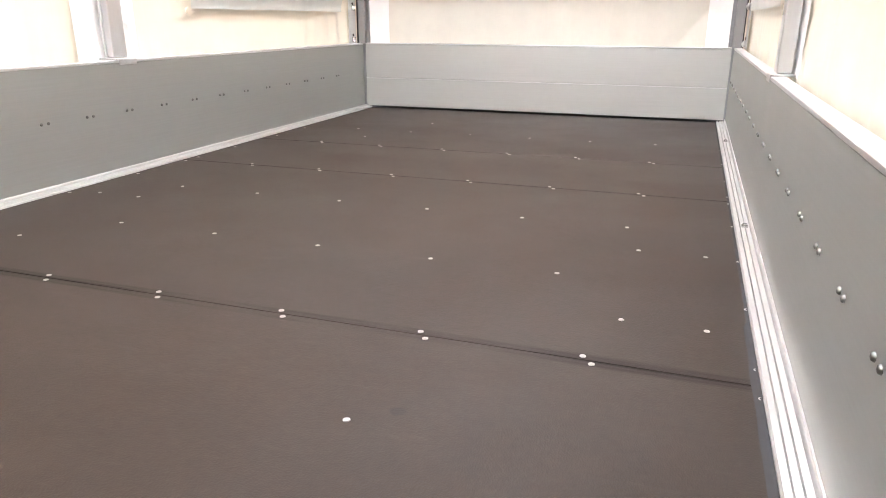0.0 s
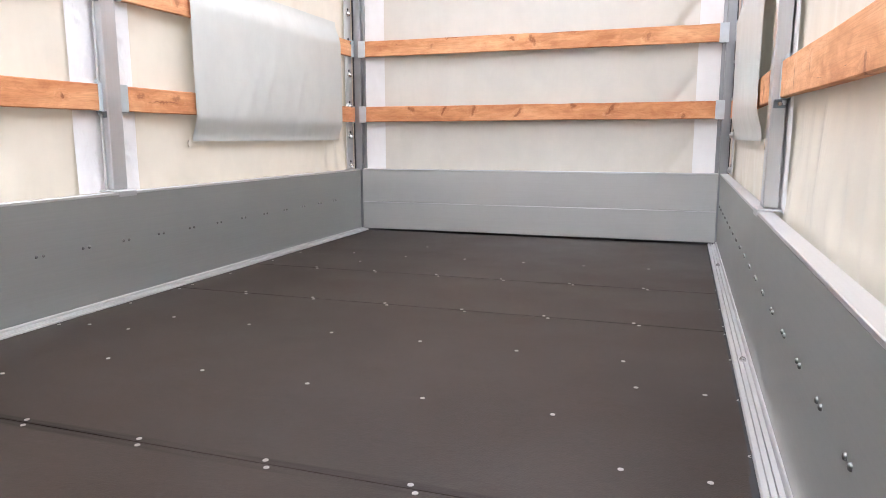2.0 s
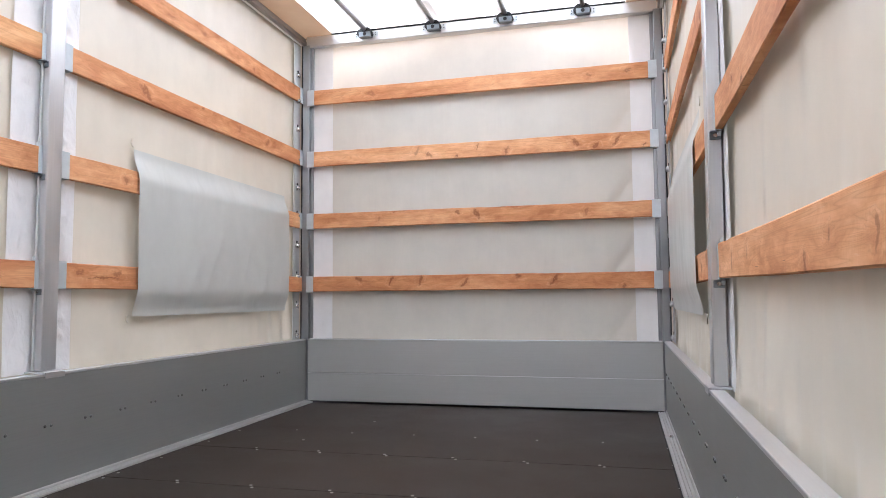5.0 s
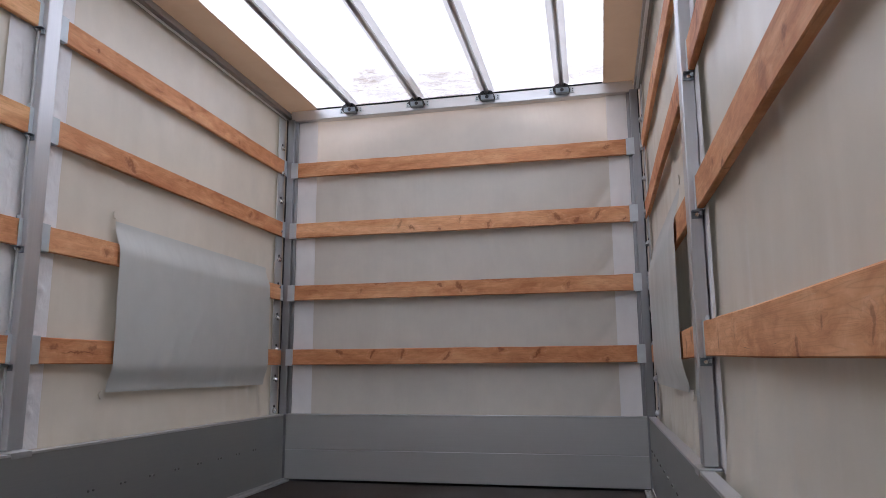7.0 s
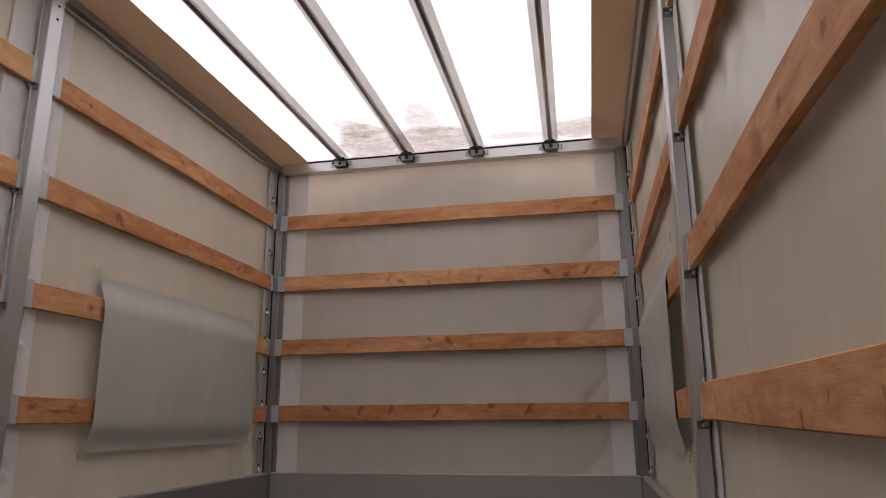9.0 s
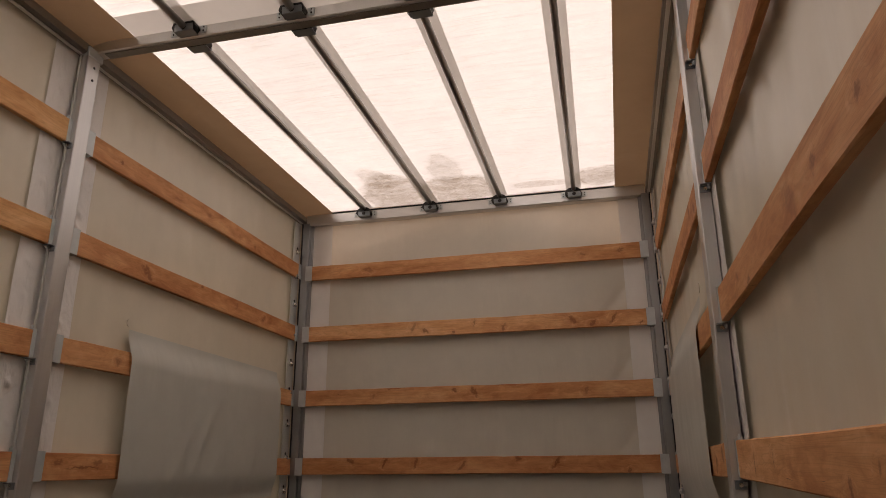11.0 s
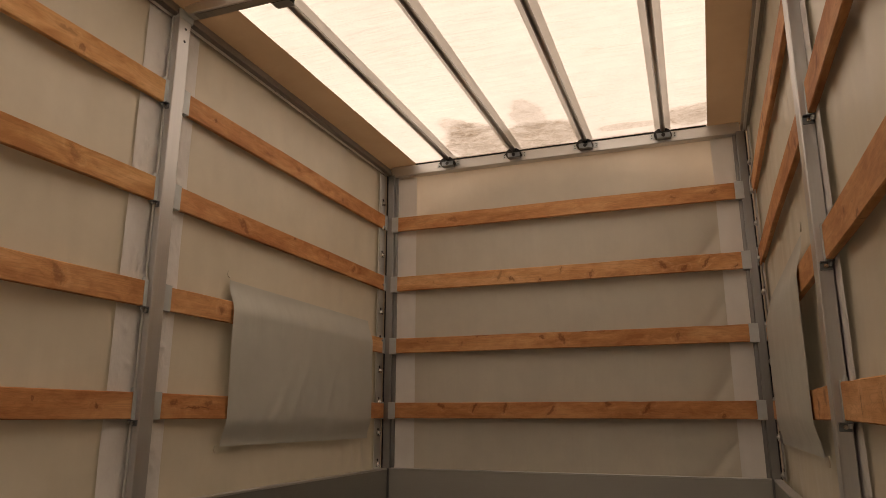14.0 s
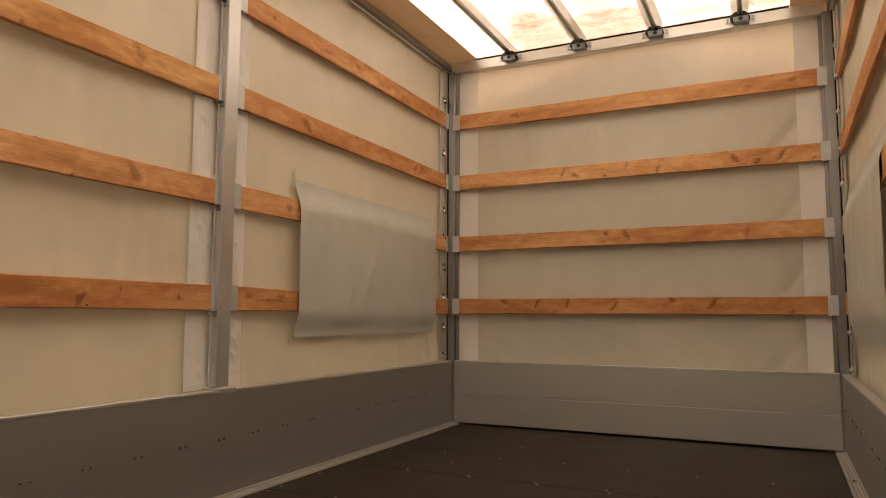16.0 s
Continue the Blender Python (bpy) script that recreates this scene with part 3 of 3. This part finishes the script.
def connector(parent, x, y, z, facing):
    """A black plastic pole seat behind a zinc face plate with a bore and two riveted ears; facing is -1 towards the rear."""
    bm = bmesh.new()
    outline = [(-0.054, -0.010), (-0.040, -0.031), (0.040, -0.031), (0.052, -0.014), (0.040, 0.014), (0.022, 0.026), (-0.026, 0.026), (-0.046, 0.012)]
    sweep(bm, [(x + u, z + w) for u, w in outline], "y", y, y + facing * 0.040)
    bmesh.ops.bevel(bm, geom=list(bm.edges), offset=0.003, segments=1, affect="EDGES")
    body = part("pole_seat", bm, M_BLACK, parent, "black plastic seat")
    bm = bmesh.new()
    front = [(-0.034, -0.034), (0.046, -0.034), (0.042, -0.004), (-0.036, -0.004)]
    sweep(bm, [(x + u, z + w) for u, w in front], "y", y + facing * 0.0405, y + facing * 0.0435)
    slab(bm, (x - 0.034, min(y, y + facing * 0.0405), z - 0.0345), (x + 0.046, max(y, y + facing * 0.0405), z - 0.0315), 0.001)
    part("clip", bm, M_CLIP, body, "dark zinc-plated clip")
    for s in (-1, 1):
        bm = bmesh.new()
        slab(bm, (x + s * 0.064 - 0.014, y + min(0, facing * 0.003), z - 0.026), (x + s * 0.064 + 0.014, y + max(0, facing * 0.003), z + 0.008), 0.001)
        part("ear", bm, M_ZINC, body, "zinc-plated ear")
        for w in (-0.016, 0.0):
            bm = bmesh.new()
            rod(bm, (x + s * 0.066, y + facing * 0.003, z + w), (x + s * 0.066, y + facing * 0.005, z + w), 0.0034, 8)
            part("rivet", bm, M_DARK, body)
    bm = bmesh.new()
    rod(bm, (x + 0.003, y + facing * 0.0435, z - 0.018), (x + 0.003, y + facing * 0.0445, z - 0.018), 0.0115, 16)
    part("bore", bm, M_DARK, body)


front_beam = thing("cross_beam", "aluminium cross beam at the roof's front edge with four black pole seats", "cross beam", "cross beams of the roof")
bm = bmesh.new()
sweep(bm, [(0.0, 2.327), (0.0, 2.388), (0.006, 2.394), (0.055, 2.394), (0.055, 2.322), (0.004, 2.322)], "x", -0.012, W + 0.012)
part("extrusion", bm, M_EDGE, front_beam)
bm = bmesh.new()
slab(bm, (0.165, -0.004, 2.394), (W - 0.165, 0.03, 2.399), 0.001)
part("seal", bm, M_BLACK, front_beam, "dark sealing lip")
for x in POLES:
    connector(front_beam, x, 0.0, 2.374, -1)

mid_beam = thing("cross_beam", "aluminium cross beam between the side posts with black pole seats on both faces", "cross beam", "cross beams of the roof")
bm = bmesh.new()
sweep(bm, [(-2.064, 2.362), (-2.068, 2.368), (-2.068, 2.412), (-2.016, 2.412), (-2.016, 2.368), (-2.020, 2.362)], "x", -0.03, W + 0.03)
part("extrusion", bm, M_EDGE, mid_beam)
# the underside's shade, built as a thin dark strip
bm = bmesh.new()
slab(bm, (0.02, -2.060, 2.357), (W - 0.02, -2.022, 2.3615), 0.001)
part("under_strip", bm, M_RAIL, mid_beam, "thin dark strip standing in for shade on the beam's underside")
for x in POLES_MID:
    connector(mid_beam, x, -2.068, 2.402, -1)
    connector(mid_beam, x, -2.016, 2.392, 1)

# ---- lengthwise top rails ----
for side in (-1, 1):
    rail = thing("top_rail", "dull aluminium rail along the top of the side wall", "top rail", "top rails")
    cx = -0.040 if side < 0 else W + 0.040
    bm = bmesh.new()
    prof = [(-0.022, 2.338), (0.010, 2.338), (0.022, 2.346), (0.022, 2.366), (0.014, 2.372), (0.014, 2.386), (-0.022, 2.386)]
    sweep(bm, [(cx - side * u, w) for u, w in prof], "y", REAR, 0.02)
    part("extrusion", bm, M_RAIL, rail)
    bm = bmesh.new()
    slab(bm, (cx - 0.012, REAR + 0.01, 2.333), (cx + 0.004, 0.0, 2.337), 0.001)
    part("track", bm, M_EDGE, rail, "thin bright lip beneath the rail")

# ---- posts with their brackets ----
def bracket(parent, y, y_end, side, z):
    """A zinc pocket that holds a board's end, on the side of a post, from y at the post to y_end."""
    face = IN_L if side < 0 else IN_R
    bm = bmesh.new()
    y0, y1 = sorted((y, y_end))
    way = 1 if y_end > y else -1
    def sx(d):
        return face + side * d
    xa, xb = sorted((sx(-0.003), sx(0.0)))
    slab(bm, (xa, y0, z - 0.003), (xb, y1, z + BOARD_H + 0.003), 0.0008)
    xa, xb = sorted((sx(-0.003), sx(0.026)))
    slab(bm, (xa, y0, z - 0.004), (xb, y1, z - 0.001), 0.0006)
    ob = part("bracket", bm, M_ZINC, parent, "zinc-plated board pocket")
    for zz, s in ((z + BOARD_H + 0.001, 1), (z - 0.004, -1)):
        bm = bmesh.new()
        rod(bm, (sx(0.010), y + way * 0.012, zz), (sx(0.010), y + way * 0.012, zz + s * 0.010), 0.0065, 6)
        rod(bm, (sx(0.010), y + way * 0.012, zz + s * 0.010), (sx(0.010), y + way * 0.012, zz + s * 0.015), 0.0035, 8)
        part("bolt", bm, M_ZINC, ob)
    return ob


def side_post(side, y):
    post = thing("side_post", "grey steel side post standing on the drop side", "post", "posts of the side walls")
    face = -0.012 if side < 0 else W + 0.013
    bm = bmesh.new()
    xa, xb = sorted((face, face + side * 0.038))
    slab(bm, (xa, y - 0.035, H_BOARD + 0.010), (xb, y + 0.035, 2.345), 0.004, 2)
    part("tube", bm, M_POST, post)
    if side < 0:
        bm = bmesh.new()
        slab(bm, (face - 0.034, y - 0.044, H_BOARD + 0.010), (face - 0.026, y - 0.0352, 2.34), 0.001)
        part("flange", bm, M_FLANGE, post, "narrow pale side flange")
    bm = bmesh.new()
    lip = 0.040 if side < 0 else 0.015
    xa, xb = sorted((face - side * lip, face + side * 0.046))
    slab(bm, (xa, y - 0.062, H_BOARD + 0.003), (xb, y + 0.036, H_BOARD + 0.009), 0.002)
    xa, xb = sorted((face - side * (lip + 0.001), face - side * (lip - 0.0025)))
    slab(bm, (xa, y - 0.054, H_BOARD - 0.014), (xb, y + 0.034, H_BOARD + 0.007), 0.001)
    part("foot_plate", bm, M_POST, post)
    bm = bmesh.new()
    xa, xb = sorted((face - side * 0.003, face + side * 0.03))
    slab(bm, (xa, y - 0.038, 2.330), (xb, y + 0.045, 2.372), 0.003)
    part("head_plate", bm, M_ZINC, post, "zinc head plate")
    for z in (2.235, 2.292):
        bm = bmesh.new()
        rod(bm, (face - side * 0.0012, y + 0.004, z), (face + side * 0.002, y + 0.004, z), 0.006, 12)
        part("drill_hole", bm, M_DARK, post)
    for z in SIDE_LEVELS:
        bracket(post, y + 0.035, y + 0.092, side, z)
        near = bracket(post, y - 0.035, y - 0.053, side, z)
        # the bent tab under the board's end, bolted to the post's rear face
        bm = bmesh.new()
        xa, xb = sorted((face + side * 0.006, face + side * 0.036))
        slab(bm, (xa, y - 0.0385, z - 0.027), (xb, y - 0.0352, z - 0.004), 0.0008)
        slab(bm, (xa, y - 0.056, z - 0.0075), (xb, y - 0.0385, z - 0.0045), 0.0006)
        part("tab", bm, M_CLIP, near, "dark zinc tab")
        bm = bmesh.new()
        xm = (xa + xb) / 2
        rod(bm, (xm, y - 0.0385, z - 0.016), (xm, y - 0.0435, z - 0.016), 0.0062, 6)
        rod(bm, (xm, y - 0.0435, z - 0.016), (xm, y - 0.0475, z - 0.016), 0.0035, 8)
        part("bolt", bm, M_BOLT, near)
    return post


side_post(-1, POST_L)
leaning = side_post(1, POST_R)
leaning.matrix_basis = pose(W, POST_R, H_BOARD, 0, 0.45, 0) @ pose(-W, -POST_R, -H_BOARD)


def corner_post(side):
    post = thing("corner_post", "grey steel corner post with a bolted tensioning strip", "post", "corner posts of the front wall")
    def X(d):
        return -d if side < 0 else W + d
    bm = bmesh.new()
    xa, xb = sorted((X(0.036), X(-0.010)))
    slab(bm, (xa, -0.004, 0.002), (xb, 0.036, 2.335), 0.003, 2)
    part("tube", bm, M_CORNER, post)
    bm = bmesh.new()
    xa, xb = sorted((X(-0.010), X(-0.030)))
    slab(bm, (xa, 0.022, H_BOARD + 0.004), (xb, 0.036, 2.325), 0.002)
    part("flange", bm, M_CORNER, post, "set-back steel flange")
    bm = bmesh.new()
    xa, xb = sorted((X(0.038), X(0.042)))
    slab(bm, (xa, -0.010, 0.385), (xb, 0.030, 2.335), 0.001)
    part("slot", bm, M_DARK, post, "dark slot beside the post")
    bm = bmesh.new()
    xa, xb = sorted((X(0.050), X(0.056)))
    slab(bm, (xa, -0.098, 0.398), (xb, -0.012, 2.325), 0.001)
    part("tension_strip", bm, M_EDGE if side < 0 else M_POST, post, "bright tensioning strip")
    for z in (0.425, 0.612, 0.802, 1.00, 1.195, 1.375, 1.56, 1.76, 1.95, 2.12):
        bm = bmesh.new()
        rod(bm, (X(0.050), -0.052, z), (X(0.036), -0.052, z), 0.016, 12)
        rod(bm, (X(0.036), -0.052, z), (X(0.031), -0.052, z), 0.008, 10)
        b = part("bolt", bm, M_BOLT if side < 0 else M_POST, post, "shiny bolt" if side < 0 else "", True)
        bm = bmesh.new()
        rod(bm, (X(0.0505), -0.050, z + 0.026), (X(0.047), -0.050, z + 0.026), 0.008, 10)
        part("hole", bm, M_DARK, b)
    for z, zs in zip(LEVELS, SIDE_LEVELS):
        bm = bmesh.new()
        xa, xb = sorted((X(0.002), X(-0.046)))
        slab(bm, (xa, -0.0075, z - 0.003), (xb, -0.0045, z + BOARD_H + 0.003), 0.0008)
        slab(bm, (xa, -0.0075, z - 0.0045), (xb, 0.022, z - 0.0015), 0.0006)
        br = part("bracket", bm, M_ZINC, post, "zinc-plated board pocket")
        bm = bmesh.new()
        rod(bm, (X(-0.006), 0.006, z - 0.016), (X(-0.006), 0.006, z - 0.004), 0.006, 6)
        part("bolt", bm, M_BOLT, br)
        bm = bmesh.new()
        xa, xb = sorted((X(0.034), X(0.0375)))
        slab(bm, (xa, -0.040, zs - 0.003), (xb, -0.004, zs + BOARD_H + 0.004), 0.0008)
        part("bracket", bm, M_ZINC, post, "zinc-plated board pocket")
    return post


corner_post(-1)
corner_post(1)

# ---- wooden boards ----
RED, MID, PALE, GOLD = (0.95, 0.82, 0.74), (1.0, 0.92, 0.86), (1.10, 1.07, 1.04), (1.08, 1.08, 0.98)
KNOTS = {}


def knots(place, k, tint, marks):
    KNOTS[place, k] = (tint, marks)


knots("front", 0, RED, [(0.34, 0.076, 0.020, 0.020, -0.8, 1.0), (0.56, 0.066, 0.008, 0.030, 0.5, 1.0), (0.75, 0.066, 0.010, 0.034, 0.3, 0.9), (1.03, 0.045, 0.013, 0.030, 0.8, 0.9), (1.36, 0.083, 0.013, 0.018, -0.5, 1.0), (1.58, 0.058, 0.012, 0.036, 0.7, 1.0), (1.97, 0.014, 0.014, 0.008, 0, 0.9)])
knots("front", 1, MID, [(0.99, 0.073, 0.012, 0.014, -0.6, 1.0), (1.11, 0.058, 0.018, 0.034, -0.3, 1.0), (1.77, 0.050, 0.012, 0.030, 0.3, 0.6), (0.62, 0.094, 0.09, 0.003, 0, 1.0), (1.30, 0.095, 0.10, 0.004, 0, 1.0), (0.48, 0.045, 0.010, 0.016, 0.2, 0.4)])
knots("front", 2, PALE, [(0.73, 0.055, 0.014, 0.034, 0.4, 0.6), (0.81, 0.034, 0.022, 0.012, -0.6, 0.9), (0.99, 0.011, 0.010, 0.010, -0.5, 1.0), (1.12, 0.070, 0.005, 0.022, 0, 0.8), (1.30, 0.026, 0.009, 0.026, 0.4, 0.8), (1.72, 0.050, 0.024, 0.026, -0.5, 1.0), (1.83, 0.026, 0.016, 0.018, 0.6, 1.0), (1.95, 0.052, 0.011, 0.032, 0.5, 1.0), (2.11, 0.017, 0.008, 0.007, 0, 1.0)])
knots("front", 3, MID, [(0.42, 0.046, 0.028, 0.018, -0.8, 0.7), (1.80, 0.044, 0.016, 0.008, 0, 0.6), (2.02, 0.056, 0.020, 0.016, 0.2, 0.8)])
knots("left_near", 0, RED, [(1.67, 0.028, 0.016, 0.022, 0.4, 1.0), (1.82, 0.064, 0.007, 0.007, 0, 0.8), (2.07, 0.046, 0.008, 0.010, 0, 1.0), (0.70, 0.05, 0.014, 0.014, 0.2, 0.9)])
knots("left_near", 1, PALE, [(1.85, 0.052, 0.026, 0.034, -0.5, 0.75), (1.62, 0.004, 0.010, 0.006, 0, 0.9), (0.90, 0.04, 0.02, 0.02, 0.3, 0.8)])
knots("left_near", 2, GOLD, [(1.85, 0.060, 0.020, 0.030, -0.6, 0.5), (1.43, 0.010, 0.010, 0.010, 0, 0.9)])
knots("left_near", 3, GOLD, [(1.83, 0.028, 0.016, 0.014, 0, 0.8), (1.76, 0.062, 0.040, 0.010, -0.5, 0.5)])
knots("left_far", 0, RED, [(0.12, 0.060, 0.018, 0.014, 0.5, 0.7), (0.26, 0.044, 0.09, 0.004, 0, 1.0), (0.33, 0.060, 0.03, 0.012, -0.4, 0.7), (1.2, 0.04, 0.013, 0.02, 0, 0.9)])
knots("left_far", 1, PALE, [(0.37, 0.048, 0.020, 0.017, 0, 0.7), (1.1, 0.03, 0.012, 0.02, 0.4, 0.9)])
knots("left_far", 2, RED, [(0.48, 0.046, 0.030, 0.030, -0.7, 0.9), (0.91, 0.085, 0.010, 0.008, 0, 0.9), (1.56, 0.050, 0.015, 0.022, 0.5, 0.6), (1.25, 0.06, 0.012, 0.02, 0.3, 0.4)])
knots("left_far", 3, MID, [(0.23, 0.046, 0.014, 0.009, 0.2, 0.9), (0.64, 0.040, 0.04, 0.006, 0.2, 0.5), (0.91, 0.055, 0.02, 0.012, -0.3, 0.5), (1.4, 0.03, 0.012, 0.014, 0.3, 0.7)])
knots("right_near", 0, PALE, [(0.24, 0.045, 0.004, 0.030, 0.1, 1.0), (0.45, 0.055, 0.003, 0.016, 0, 0.9), (0.94, 0.010, 0.008, 0.022, -0.1, 1.0), (1.07, 0.045, 0.006, 0.012, 0, 0.7), (1.24, 0.036, 0.006, 0.014, 0, 0.7)])
knots("right_near", 1, MID, [(0.87, 0.040, 0.030, 0.034, -0.6, 0.55), (0.32, 0.048, 0.008, 0.008, 0, 0.9), (0.45, 0.010, 0.02, 0.008, 0.4, 0.9), (1.02, 0.044, 0.02, 0.012, 0.3, 0.8), (1.22, 0.050, 0.012, 0.012, 0, 0.9)])


def softwood(place, k, length):
    """The wood of one board: its known knots, or a few scattered ones."""
    rng = random.Random(place + str(k))
    tint, marks = KNOTS.get((place, k), (None, None))
    if marks is None:
        tint = (MID, PALE, RED)[k % 3]
        marks = [(rng.uniform(0.1, length - 0.1), rng.uniform(0.02, 0.08), rng.uniform(0.008, 0.022), rng.uniform(0.010, 0.028), rng.uniform(-0.6, 0.6), rng.uniform(0.5, 1.0)) for _ in range(5)]
    return wood("softwood_" + place, marks, tint)


def board(length, seed, label, m, group, place, k):
    """A rough-edged softwood board along local x, its face towards local -y."""
    rng = random.Random(seed)
    bm = bmesh.new()
    n = max(6, int(length / 0.08))
    t, h = 0.021, BOARD_H
    prof = [(0.0, 0.003), (0.0, h - 0.003), (0.003, h), (t - 0.003, h), (t, h - 0.003), (t, 0.003), (t - 0.003, 0.0), (0.003, 0.0)]
    rings = []
    nick = {rng.randrange(1, n): rng.uniform(0.002, 0.005) for _ in range(max(1, int(length)))}
    for i in range(n + 1):
        x = length * i / n
        bow = 0.0015 * math.sin(3.1 * x + seed)
        lift = 0.0008 * math.sin(5.3 * x + seed * 2)
        ring = []
        for c, (y, z) in enumerate(prof):
            dz = -nick.get(i, 0.0) if c in (2, 3) else 0.0
            ring.append(bm.verts.new((x, y + bow, z + lift + dz)))
        rings.append(ring)
    for a, b in zip(rings, rings[1:]):
        for c in range(8):
            bm.faces.new((a[c], a[(c + 1) % 8], b[(c + 1) % 8], b[c]))
    bm.faces.new(rings[0])
    bm.faces.new(rings[-1][::-1])
    bmesh.ops.recalc_face_normals(bm, faces=bm.faces)
    ob = tagged(new("wooden_board", mesh_of("wooden_board", bm, softwood(place, k, length))), label, "wooden board", group)
    ob.matrix_basis = m
    return ob


for k, z in enumerate(LEVELS):
    board(W - 0.03, 10 + k, "knotty pine board across the tarpaulin front wall", pose(0.015, -0.001, z), "boards of the front wall", "front", k)
    sag = {-1: 0.3, 1: (1.0, 0.6, 0.35, 0.0)[k]}
    zz = SIDE_LEVELS[k] - 0.001
    label = "knotty pine board along the tarpaulin side wall"
    for side, py in ((-1, POST_L), (1, POST_R)):
        for y0, y1, seed, near in ((py + 0.038, -0.006, 30, 0), (BOARDS_FROM + 0.01, py - 0.038, 50, 1)):
            tilt = sag[side] * near
            drop = math.sin(radians(tilt)) * (y1 - y0)
            if side < 0:
                m = pose(IN_L, y0, zz - drop, 0, -tilt, 90)
            else:
                m = pose(IN_R + 0.008 * (zz - 0.7), y1, zz, 0, tilt, -90)
            board(y1 - y0, seed + k + (7 if side > 0 else 0), label, m, "boards of the side walls", ("left" if side < 0 else "right") + ("_near" if near else "_far"), k)

# ---- floor screws ----
def screw_mesh():
    bm = bmesh.new()
    prof = ((0.0058, 0.0), (0.0055, 0.0013), (0.0030, 0.0013), (0.0022, 0.0004))
    rings = [[bm.verts.new((r * math.cos(a * math.pi / 6), r * math.sin(a * math.pi / 6), h)) for a in range(12)] for r, h in prof]
    for lo, hi in zip(rings, rings[1:]):
        for i in range(12):
            bm.faces.new((lo[i], lo[(i + 1) % 12], hi[(i + 1) % 12], hi[i]))
    bm.faces.new(rings[-1])
    return mesh_of("screw", bm, M_SCREW)


SCREW = screw_mesh()
GRID = (0.390, 0.688, 0.989, 1.285, 1.579, 1.875)
spots = [(x, -2.298) for x in GRID] + [(x, -2.726) for x in (0.526, 0.838, 1.149, 1.454, 1.759)]
for s in SEAMS:
    spots += [(x, s + 0.012) for x in GRID] + [(x + 0.018, s - 0.013) for x in GRID]
spots += [(1.921, -2.495), (2.078, -2.495), (1.922, -2.941), (2.076, -2.942), (0.363, -2.913), (0.192, -2.463), (0.355, -2.468)]
spots += [(1.585, -3.431), (0.375, -0.890), (0.675, -0.579), (0.678, -0.907), (0.518, -1.112), (1.875, -0.879)]
spots += [(x, -0.893) for x in (0.99, 1.29, 1.58)]
spots += [(2.152, y) for y in (-3.172, -3.075, -2.810, -2.507, -2.195, -1.931, -1.837, -1.599, -1.265, -0.95)]
spots += [(0.098, y) for y in (-2.83, -2.496, -2.182, -1.915, -1.835, -1.579, -1.234, -0.966)]
for x, y in spots:
    piece("screw", SCREW, floor, pose(x, y, 0.0002))
